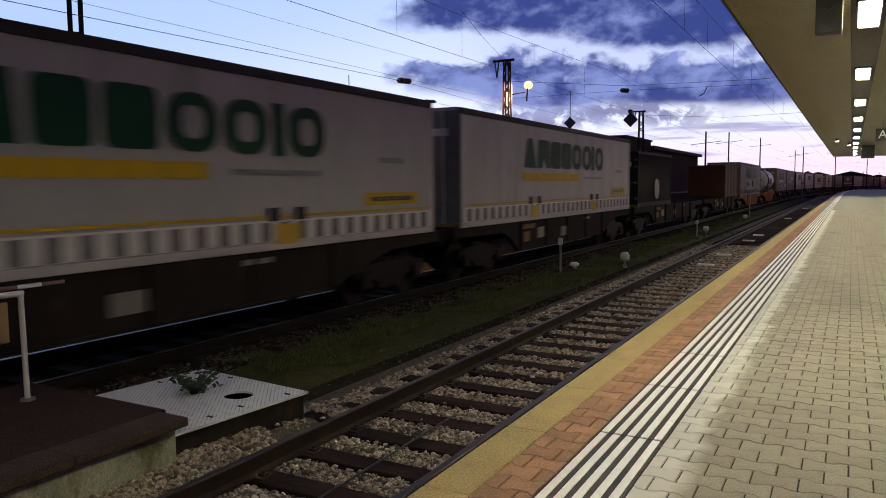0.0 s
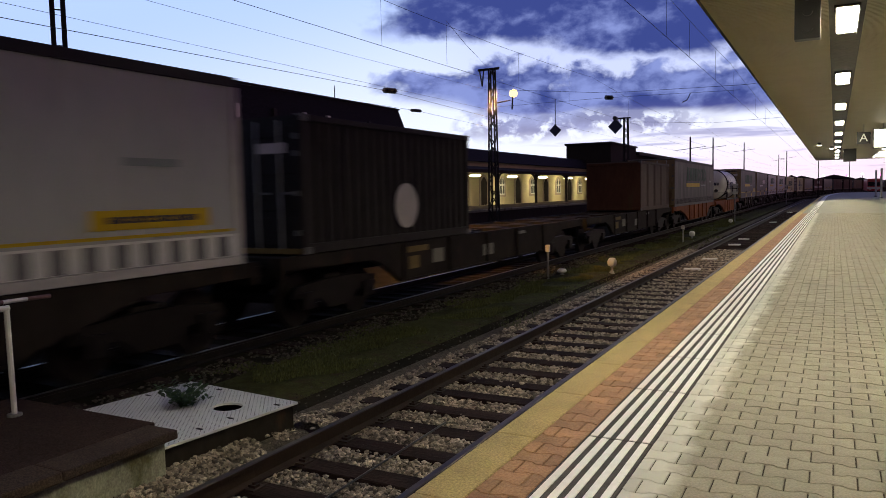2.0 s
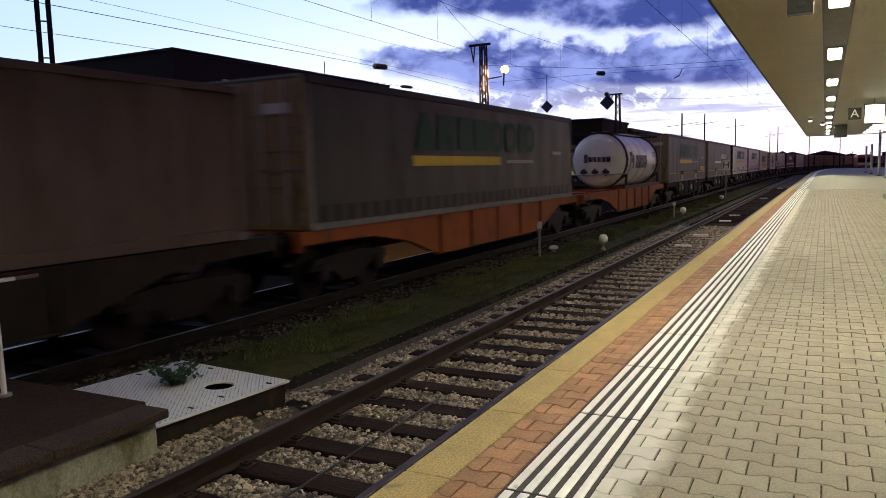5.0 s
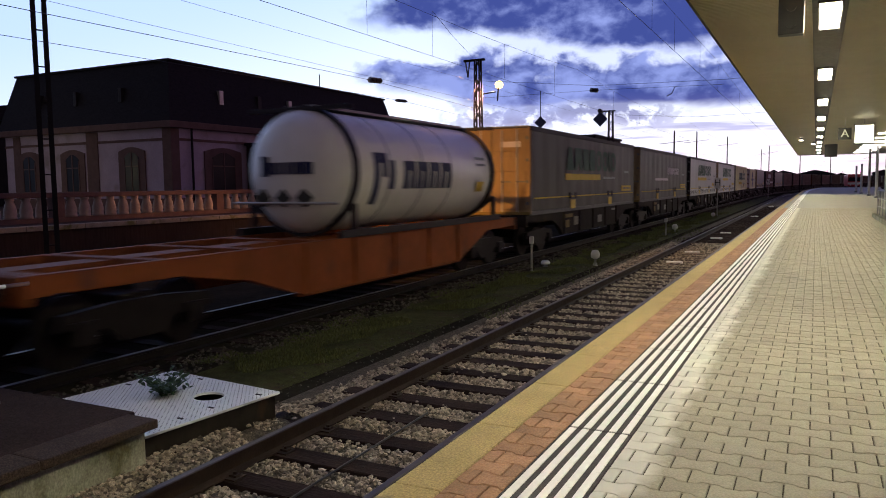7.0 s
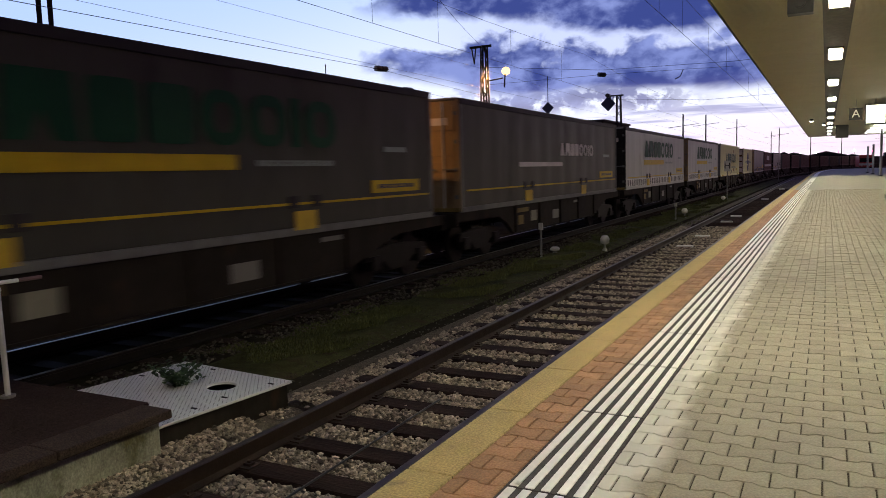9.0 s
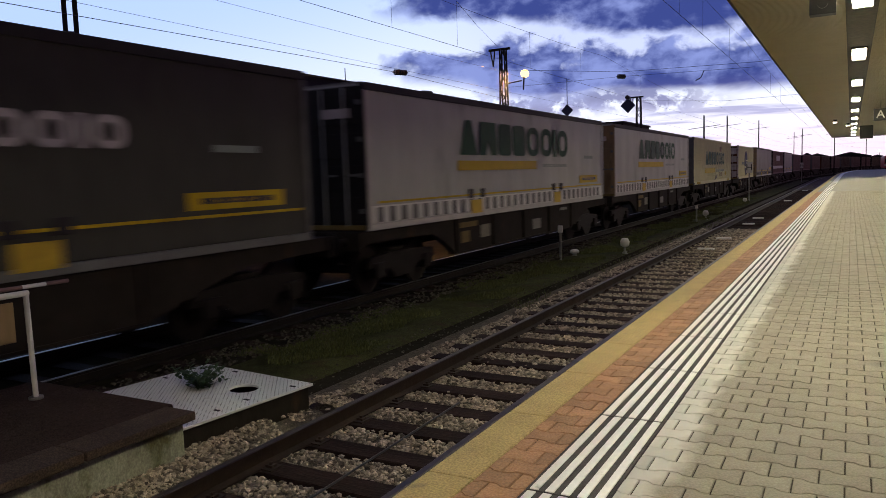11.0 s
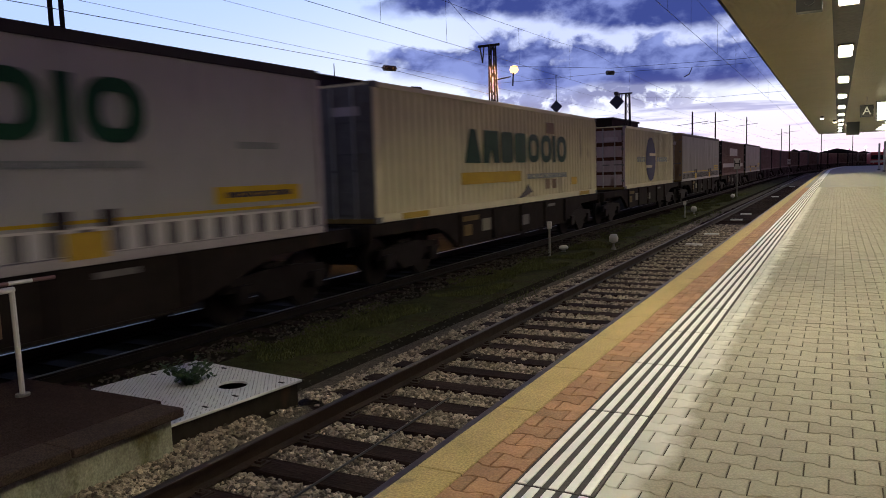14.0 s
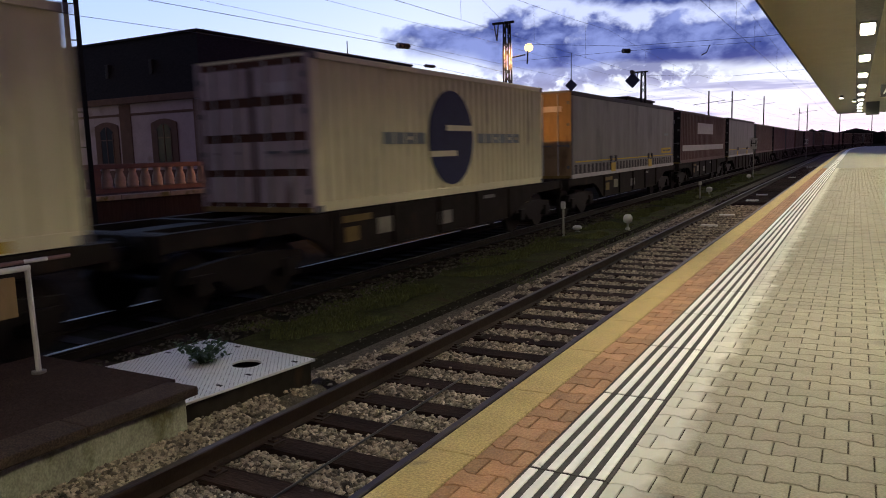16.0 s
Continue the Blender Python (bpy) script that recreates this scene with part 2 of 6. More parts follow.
M = dict(
    paver=mat("grey_paver", (0.325, 0.298, 0.228), 0.75, 0.12, 7, bscale=160, per="object", spots=((0.20, 0.19, 0.155), 0.62, 1.3), amount=0.09, grain=0.13, stain=((0.66, 0.64, 0.57), -0.80, -0.70), bump=0.6),
    paver_rest=mat("grey_paver_far", (0.325, 0.298, 0.228), 0.75, 0.12, 7, bscale=160, per="island", spots=((0.20, 0.19, 0.155), 0.62, 1.3), amount=0.09, grain=0.13, stain=((0.66, 0.64, 0.57), -0.80, -0.70), bump=0.6),
    paver_red=mat("red_paver", (0.37, 0.20, 0.10), 0.75, 0.2, 6, bscale=150, per="island", amount=0.2, grain=0.16, bump=0.7),
    coping=mat("yellow_coping", (0.50, 0.38, 0.155), 0.85, 0.14, 4, bscale=180, spots=((0.33, 0.25, 0.12), 0.62, 7), grain=0.24, bump=1.0),
    joint=mat("sand_joint", (0.065, 0.054, 0.038), 0.95, 0.3, 20, bump=0.4, bscale=300, gloss=0.08),
    slab=mat("platform_far", (0.31, 0.30, 0.26), 0.75, 0.15, 2, bump=0.2, gloss=0.15),
    strip_dark=mat("guide_strip_dark", (0.055, 0.048, 0.045), 0.8, 0.3, 12, bump=0.3, bscale=200),
    strip_white=mat("guide_strip_white", (0.94, 0.92, 0.89), 0.5, 0.07, 18, bump=0.2, bscale=200, spots=((0.5, 0.49, 0.47), 0.66, 14)),
    concrete=mat("old_concrete", (0.26, 0.25, 0.20), 0.9, 0.3, 3, bump=0.5, bscale=50, spots=((0.13, 0.14, 0.05), 0.53, 2.6), grain=0.20),
    moss=mat("mossy_wall", (0.25, 0.255, 0.20), 0.92, 0.35, 2.6, bump=0.6, bscale=40, stretch=(1, 1, 0.7), spots=((0.10, 0.095, 0.045), 0.53, 3.4), grain=0.20),
    asphalt=mat("dark_top", (0.045, 0.029, 0.022), 0.95, 0.25, 2, bump=0.5, bscale=120, gloss=0.08, grain=0.40),
    plate=mat("white_plate", (0.72, 0.73, 0.74), 0.45, 0.08, 5, bump=0.15, bscale=120, spots=((0.5, 0.5, 0.47), 0.64, 5)),
    hole=mat("dark_hole", (0.01, 0.01, 0.01), 0.95, 0.1),
    ballast=mat("ballast_stone", (0.25, 0.208, 0.165), 0.9, 0.3, 25, bump=0.4, bscale=90, per="island", grain=0.25, amount=0.75),
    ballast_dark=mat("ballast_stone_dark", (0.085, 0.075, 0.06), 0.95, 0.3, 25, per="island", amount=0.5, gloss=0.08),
    bed=mat("ballast_bed", (0.09, 0.078, 0.062), 0.97, 0.4, 12, bump=1.0, bscale=45, gloss=0.08, grain=0.50),
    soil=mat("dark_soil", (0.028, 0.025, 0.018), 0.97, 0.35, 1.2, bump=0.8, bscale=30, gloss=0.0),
    turf=mat("mossy_turf", (0.047, 0.050, 0.017), 0.97, 0.45, 1.1, bump=0.9, bscale=60, spots=((0.05, 0.035, 0.02), 0.58, 1.7), gloss=0.08, grain=0.50),
    grass=mat("grass_blades", (0.072, 0.083, 0.024), 0.8, 0.3, 2, per="island", amount=0.45),
    leaf=mat("weed_leaf", (0.035, 0.075, 0.022), 0.6, 0.3, 20, per="island", amount=0.35),
    sleeper=mat("tarred_sleeper", (0.030, 0.019, 0.016), 0.85, 0.35, 2.5, bump=0.7, bscale=35, stretch=(0.2, 1.5, 1), per="object", amount=0.3, gloss=0.08, grain=0.30),
    rail=mat("rusty_rail", (0.026, 0.016, 0.012), 0.6, 0.3, 6, metal=0.0, bump=0.25, bscale=60, gloss=0.2),
    rail_top=mat("worn_rail_head", (0.055, 0.044, 0.040), 0.42, 0.25, 5, metal=0.6),
    rail_bright=mat("polished_rail_head", (0.26, 0.25, 0.24), 0.38, 0.15, 5, metal=0.9),
    soffit=mat("canopy_lining", (0.52, 0.455, 0.31), 0.46, 0.06, 1.0, bump=0.05),
    fascia=mat("canopy_fascia", (0.06, 0.058, 0.06), 0.6, 0.15, 2),
    roofing=mat("canopy_roofing", (0.10, 0.10, 0.10), 0.9, 0.2, 2),
    channel=mat("lamp_channel", (0.05, 0.042, 0.034), 0.5, 0.2, 3),
    lamp=mat("lamp_panel", (1.0, 0.90, 0.63), 0.5, 0.0, emit=92.0),
    lamp_far=mat("lamp_tube", (1.0, 0.95, 0.82), 0.5, 0.0, emit=25.0),
    black=mat("black_enamel", (0.02, 0.02, 0.021), 0.4, 0.2, 6),
    white=mat("white_enamel", (0.66, 0.66, 0.65), 0.45, 0.08, 5),
    screen=mat("lit_display", (0.95, 0.95, 0.72), 0.5, 0.0, emit=2.2),
    steel=mat("galvanised_steel", (0.30, 0.30, 0.30), 0.5, 0.2, 8, metal=0.7),
    mast=mat("mast_steel", (0.022, 0.021, 0.023), 0.7, 0.25, 5, gloss=0.12, metal=0.0),
    wire=mat("wire", (0.03, 0.03, 0.035), 0.6, 0.1),
    ceramic=mat("insulator", (0.035, 0.03, 0.03), 0.3, 0.1),
    sodium=mat("floodlight_glow", (1.0, 0.62, 0.26), 0.5, 0.0, emit=2.6),
    signblue=mat("signal_board", (0.02, 0.03, 0.09), 0.5, 0.1),
    plaster=mat("pink_plaster", (0.44, 0.37, 0.47), 0.9, 0.14, 1.2, bump=0.3, bscale=30, spots=((0.30, 0.25, 0.26), 0.6, 0.9)),
    stone=mat("red_sandstone", (0.13, 0.078, 0.072), 0.9, 0.22, 2.5, bump=0.5, bscale=25),
    cream=mat("cream_plaster", (0.62, 0.56, 0.36), 0.9, 0.1, 1.2, bump=0.2, bscale=30),
    slate=mat("slate_roof", (0.022, 0.020, 0.024), 0.75, 0.3, 5, bump=0.6, bscale=14, stretch=(1, 1, 2.5), gloss=0.08),
    timber=mat("dark_timber", (0.035, 0.028, 0.026), 0.8, 0.3, 4, stretch=(4, 4, 0.4), bump=0.4, gloss=0.08),
    pane=mat("window_glass", (0.012, 0.012, 0.015), 0.35, 0.3, 2.0, gloss=0.2),
    litpane=mat("lit_window", (1.0, 0.82, 0.42), 0.4, 0.1, 0.8, emit=0.42),
    balus=mat("cast_baluster", (0.38, 0.32, 0.27), 0.9, 0.2, 5, bump=0.4, bscale=40),
    lantern=mat("station_lantern", (1.0, 0.86, 0.45), 0.4, 0.0, emit=42.0),
    curtain=mat("light_grey_tarpaulin", (0.39, 0.40, 0.40), 0.42, 0.10, 0.6, bump=0.25, bscale=3, stretch=(1, 1, 0.4), spots=((0.26, 0.26, 0.255), 0.62, 1.1), gloss=0.3),
    curtain_dark=mat("grey_tarpaulin", (0.058, 0.057, 0.050), 0.45, 0.16, 0.6, bump=0.25, bscale=3, stretch=(1, 1, 0.4), spots=((0.036, 0.035, 0.031), 0.6, 1.1), gloss=0.12),
    curtain_mid=mat("dull_tarpaulin", (0.20, 0.195, 0.185), 0.45, 0.16, 0.6, bump=0.25, bscale=3, stretch=(1, 1, 0.4), spots=((0.13, 0.125, 0.12), 0.6, 1.1), gloss=0.12),
    rim=mat("dark_roof_rail", (0.035, 0.032, 0.035), 0.55, 0.2, 4, gloss=0.12),
    alu=mat("aluminium_frame", (0.46, 0.46, 0.46), 0.42, 0.15, 6, metal=0.5, gloss=0.12),
    grey=mat("grey_steel", (0.16, 0.16, 0.165), 0.6, 0.25, 4, metal=0.2, gloss=0.12),
    green=mat("green_print", (0.010, 0.062, 0.032), 0.5, 0.15, 2, gloss=0.1),
    yellow=mat("yellow_print", (0.55, 0.37, 0.012), 0.5, 0.12, 3, gloss=0.2),
    yellow_dirty=mat("yellow_plate", (0.55, 0.36, 0.02), 0.55, 0.2, 3),
    greyprint=mat("faded_print", (0.22, 0.26, 0.25), 0.6, 0.15, 4),
    paleprint=mat("pale_print", (0.55, 0.50, 0.52), 0.6, 0.15, 4),
    navy=mat("navy_print", (0.022, 0.03, 0.085), 0.5, 0.15, 4, gloss=0.1),
    orange=mat("orange_steel", (0.52, 0.20, 0.035), 0.5, 0.16, 2.0, bump=0.1, bscale=20, stretch=(1, 1, 0.3), spots=((0.30, 0.12, 0.04), 0.62, 2.0), gloss=0.12),
    cream_box=mat("cream_steel", (0.80, 0.75, 0.51), 0.48, 0.10, 1.0, bump=0.1, bscale=20, stretch=(1, 1, 0.3), spots=((0.42, 0.37, 0.25), 0.63, 1.6), gloss=0.12),
    brown=mat("brown_steel", (0.105, 0.075, 0.062), 0.6, 0.2, 1.5, stretch=(1, 1, 0.3), spots=((0.10, 0.07, 0.05), 0.58, 2.2), gloss=0.12),
    redbrown=mat("red_brown_steel", (0.20, 0.12, 0.12), 0.6, 0.2, 1.5, stretch=(1, 1, 0.3), gloss=0.12),
    dark=mat("black_box_steel", (0.022, 0.02, 0.02), 0.55, 0.25, 1.5, gloss=0.12),
    disc=mat("pale_disc", (0.42, 0.40, 0.40), 0.6, 0.15, 3),
    kerb=mat("dark_kerb_slab", (0.060, 0.043, 0.034), 0.9, 0.3, 3, bump=0.5, bscale=50, gloss=0.15, grain=0.40),
    pale_end=mat("pale_grey_end", (0.27, 0.19, 0.11), 0.55, 0.2, 1.2, stretch=(1, 1, 0.3), spots=((0.17, 0.11, 0.065), 0.6, 1.6), gloss=0.12),
    rust_end=mat("rusty_ochre_end", (0.085, 0.036, 0.020), 0.6, 0.25, 1.5, stretch=(1, 1, 0.3), spots=((0.09, 0.05, 0.025), 0.58, 2.0), gloss=0.12),
    # pink of the sunset light, put into the base colour
    pinkish=mat("dusk_pink_panels", (0.20, 0.13, 0.13), 0.6, 0.2, 1.2, stretch=(1, 1, 0.3), spots=((0.13, 0.09, 0.085), 0.6, 1.4), gloss=0.12),
    tank=mat("white_tank", (0.86, 0.85, 0.81), 0.34, 0.08, 0.8, stretch=(1, 1, 0.4), spots=((0.55, 0.52, 0.45), 0.64, 1.0)),
    wagon=mat("dirty_wagon_steel", (0.022, 0.018, 0.015), 0.8, 0.35, 1.6, bump=0.3, bscale=25, stretch=(1, 1, 0.5), spots=((0.05, 0.03, 0.018), 0.6, 2.5), gloss=0.12),
    wagon_red=mat("orange_wagon_steel", (0.235, 0.068, 0.020), 0.65, 0.25, 1.4, bump=0.25, bscale=25, stretch=(1, 1, 0.5), spots=((0.13, 0.05, 0.03), 0.6, 1.8), gloss=0.12),
    ochre=mat("ochre_panel", (0.19, 0.135, 0.05), 0.6, 0.25, 4, gloss=0.12),
    label_panel=mat("dull_white_panel", (0.27, 0.26, 0.21), 0.6, 0.2, 4, gloss=0.12),
    door_pink=mat("faded_rose_door", (0.46, 0.38, 0.40), 0.55, 0.2, 1.5, stretch=(1, 1, 0.4), spots=((0.22, 0.16, 0.15), 0.6, 2.2), gloss=0.15),
    wheel=mat("wheel_steel", (0.018, 0.016, 0.015), 0.6, 0.3, 5, metal=0.4, gloss=0.12),
    tread=mat("wheel_tread", (0.10, 0.095, 0.09), 0.55, 0.2, 5, metal=0.4),
    redpaint=mat("red_railcar", (0.45, 0.05, 0.05), 0.4, 0.15, 2),
    farwood=mat("far_dusk_trees", (0.02, 0.022, 0.024), 0.95, 0.4, 0.1, gloss=0.08),
    redlamp=mat("signal_red", (1.0, 0.06, 0.25), 0.5, 0.0, emit=14.0),
)

# ---- mesh helpers ----


def bx(bm, x0, x1, y0, y1, z0, z1, bevel=0.0):
    vs = [bm.verts.new((x, y, z)) for x in (x0, x1) for y in (y0, y1) for z in (z0, z1)]
    fs = [bm.faces.new([vs[i] for i in f]) for f in ((0, 1, 3, 2), (4, 6, 7, 5), (0, 4, 5, 1), (2, 3, 7, 6), (0, 2, 6, 4), (1, 5, 7, 3))]
    if bevel:
        es = list({e for f in fs for e in f.edges})
        bmesh.ops.bevel(bm, geom=es, offset=bevel, segments=2, affect="EDGES", profile=0.6)
    return bm


def prism(bm, pts, c0, c1, axis="x"):
    """The polygon pts (two coordinates) drawn out from c0 to c1 along an axis."""
    def at(a, b, c):
        return {"x": (c, a, b), "y": (a, c, b), "z": (a, b, c)}[axis]
    lo = [bm.verts.new(at(a, b, c0)) for a, b in pts]
    hi = [bm.verts.new(at(a, b, c1)) for a, b in pts]
    fs = [bm.faces.new(lo), bm.faces.new(hi[::-1])]
    n = len(pts)
    for i in range(n):
        fs.append(bm.faces.new((lo[i], hi[i], hi[(i + 1) % n], lo[(i + 1) % n])))
    bmesh.ops.recalc_face_normals(bm, faces=fs)
    return bm


def rod(bm, a, b, r, n=8, r2=None):
    a, b = Vector(a), Vector(b)
    d = b - a
    m = Matrix.Translation((a + b) / 2) @ d.to_track_quat("Z", "Y").to_matrix().to_4x4()
    bmesh.ops.create_cone(bm, cap_ends=True, segments=n, radius1=r, radius2=r if r2 is None else r2, depth=d.length, matrix=m)
    return bm


def lathe(bm, prof, n=20, axis="z", at=(0, 0, 0)):
    """A turned shape; prof: (radius, height) from one end to the other."""
    rings = []
    for r, h in prof:
        ring = []
        for i in range(n):
            c, s = math.cos(2 * math.pi * i / n) * r, math.sin(2 * math.pi * i / n) * r
            p = {"z": (c, s, h), "y": (c, h, s), "x": (h, c, s)}[axis]
            ring.append(bm.verts.new(Vector(p) + Vector(at)))
        rings.append(ring)
    fs = []
    for a, b in zip(rings, rings[1:]):
        for i in range(n):
            fs.append(bm.faces.new((a[i], a[(i + 1) % n], b[(i + 1) % n], b[i])))
    fs += [bm.faces.new(rings[0]), bm.faces.new(rings[-1])]
    bmesh.ops.recalc_face_normals(bm, faces=fs)
    return bm


def meshed(name, bm, material, smooth=False):
    me = bpy.data.meshes.new(name)
    bm.to_mesh(me)
    bm.free()
    me.materials.append(material)
    if smooth:
        for p in me.polygons:
            p.use_smooth = True
    return me


def part(name, bm, material, parent, label="", smooth=False):
    ob = new(name, meshed(name, bm, material, smooth))
    ob.parent = parent
    return tagged(ob, label)


def thing(name, label, category, group="", at=None, kind=""):
    ob = new(name)
    if at is not None:
        ob.matrix_basis = at
    return tagged(ob, label, category, group, kind)


def solid(name, bm, material, label="", category="", group="", kind="", smooth=False):
    return tagged(new(name, meshed(name, bm, material, smooth)), label, category, group, kind)


def B():
    return bmesh.new()

# ---- the place: z = 0 is the platform, y runs along the tracks ----
EDGE, RAIL_Z, GROUND = -1.825, -0.76, -1.0
NEAR = (-4.32, -2.813)
FAR = (-9.67, -8.163)
TRAIN_X = -8.92


def bend(y):
    """How far the tracks have turned to the right at y."""
    return max(0.0, y - 110.0) ** 2 / 1500.0


def ribbon(bm, x0, x1, z, ys, z1=None):
    """A strip along the tracks that follows their bend."""
    row = [(bm.verts.new((x0 + bend(y), y, z)), bm.verts.new((x1 + bend(y), y, z if z1 is None else z1))) for y in ys]
    for (a, b), (c, d) in zip(row, row[1:]):
        bm.faces.new((a, b, d, c))
    return bm


YS = [-40, 0, 20, 40, 60, 80, 100, 120, 140, 160, 180, 200, 230, 260, 300, 350, 420]
bm = B()
for i in range(30):
    a0, a1 = -600 + 40 * i, -560 + 40 * i
    for j in range(22):
        bm.faces.new([bm.verts.new(p) for p in ((a0, -80 + 60 * j, GROUND - 0.02), (a1, -80 + 60 * j, GROUND - 0.02), (a1, -20 + 60 * j, GROUND - 0.02), (a0, -20 + 60 * j, GROUND - 0.02))])
bmesh.ops.remove_doubles(bm, verts=bm.verts, dist=0.01)
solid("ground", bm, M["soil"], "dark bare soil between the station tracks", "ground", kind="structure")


def uneven_strip(name, x0, x1, z, mtl, label, y0=-6, y1=60, amp=0.03, nx=8, step=0.35):
    bm = B()
    n = int((y1 - y0) / step)
    grid = [[bm.verts.new((x0 + (x1 - x0) * i / nx, y0 + step * j,
                           z + (amp * noise.noise((i * 0.7, j * 0.5, 3.1)) if 0 < i < nx else -0.04))) for i in range(nx + 1)] for j in range(n + 1)]
    for j in range(n):
        for i in range(nx):
            bm.faces.new((grid[j][i], grid[j][i + 1], grid[j + 1][i + 1], grid[j + 1][i]))
    return solid(name, bm, mtl, label, "ground", kind="structure", smooth=True)


uneven_strip("track_bed_near", -5.45, EDGE - 0.01, GROUND + 0.025, M["bed"], "brown ballast bed of the empty track", -6, 160, 0.02, 8, 0.6)
uneven_strip("track_bed_train", -10.9, -7.15, GROUND + 0.06, M["soil"], "black ballast bed under the freight train", -6, 160, 0.03, 8, 0.6)
uneven_strip("ballast_shoulder", -5.3, -4.52, GROUND + 0.17, M["bed"], "heaped ballast shoulder beside the concrete ramp", -4, 5.6, 0.03, 8, 0.3)
uneven_strip("grass_verge", -7.75, -5.75, GROUND + 0.035, M["turf"], "mossy green verge between the two tracks", -6, 130, 0.05, 8, 0.35)

# -- rails and sleepers --


def rail_mesh(bm, x, head):
    prof = ((-0.07, -0.165), (-0.07, -0.150), (-0.012, -0.13), (-0.010, -0.045), (-0.036, -0.035), (-0.036, -0.006), (-0.028, 0.0),
            (0.028, 0.0), (0.036, -0.006), (0.036, -0.035), (0.010, -0.045), (0.012, -0.13), (0.07, -0.150), (0.07, -0.165))
    if head:
        prof = ((-0.034, -0.004), (-0.026, 0.002), (0.026, 0.002), (0.034, -0.004))
    rows = [[bm.verts.new((x + a + bend(y), y, RAIL_Z + b)) for a, b in prof] for y in YS]
    for r, s in zip(rows, rows[1:]):
        for i in range(len(prof) - 1):
            bm.faces.new((r[i], s[i], s[i + 1], r[i + 1]))
    return bm


for pair, top, word in ((NEAR, M["rail_top"], "rusty rail of the empty platform track"), (FAR, M["rail_bright"], "polished rail under the freight train")):
    for x in pair:
        r = thing("rail", word, "rail", "rails", kind="structure")
        part("rail_web", rail_mesh(B(), x, False), M["rail"] if pair is NEAR else M["wheel"], r)
        part("rail_head", rail_mesh(B(), x, True), top, r, "worn bare running surface")

rnd = random.Random(4)


def sleeper_mesh(seed):
    q = random.Random(seed)
    bm = bx(B(), -1.3, 1.3, -0.125, 0.125, -0.12, 0, 0.012)
    for v in bm.verts:
        v.co += Vector((q.uniform(-0.012, 0.012), q.uniform(-0.008, 0.008), q.uniform(-0.006, 0.004)))
    return meshed("sleeper", bm, M["sleeper"])


SLEEPERS = [sleeper_mesh(i) for i in range(4)]
clip_bm = B()
for sx in (-0.7535, 0.7535):
    bx(clip_bm, sx - 0.17, sx + 0.17, -0.075, 0.075, 0.0, 0.014, 0.004)
    for dx in (-0.11, 0.11):
        rod(clip_bm, (sx + dx, 0.0, 0.01), (sx + dx, 0.0, 0.055), 0.018, 6)
        bx(clip_bm, sx + dx - 0.035, sx + dx + 0.035, -0.03, 0.03, 0.014, 0.034)
CLIP = meshed("rail_fastening", clip_bm, M["rail"])
near_track = thing("track_sleepers", "dark tarred timber sleepers under the empty track", "sleepers", kind="structure")
SLEEP_Y = [5.74 + 0.648 * k for k in range(-17, 110)]
for k, y in enumerate(SLEEP_Y):
    s = new("sleeper", SLEEPERS[k % 4])
    s.parent = near_track
    s.matrix_basis = pose(-3.566 + rnd.uniform(-0.03, 0.03), y + rnd.uniform(-0.02, 0.02), RAIL_Z - 0.165, 0, 0, rnd.uniform(-0.8, 0.8) + (180 if k % 2 else 0))
    if y < 30:
        c = new("rail_fastening", CLIP)
        c.parent = near_track
        c.matrix_basis = pose(-3.566, y, RAIL_Z - 0.166)
bm = B()
for k in range(150):
    y = -5 + 0.65 * k
    bx(bm, TRAIN_X - 1.3, TRAIN_X + 1.3, y - 0.13, y + 0.13, GROUND - 0.05, RAIL_Z - 0.165)
solid("train_track_sleepers", bm, M["sleeper"], "oily dark sleepers under the freight train", "sleepers", kind="structure")
for y in (22.35, 25.8, 32.6, 36.2, 54.0, 75.0):
    bm = bx(B(), -3.92, -3.46, y - 0.09, y + 0.09, RAIL_Z - 0.166, RAIL_Z - 0.115, 0.006)
    solid("track_marker", bm, M["white"], "white plate lying on a sleeper", "marker", "white markers on the sleepers")


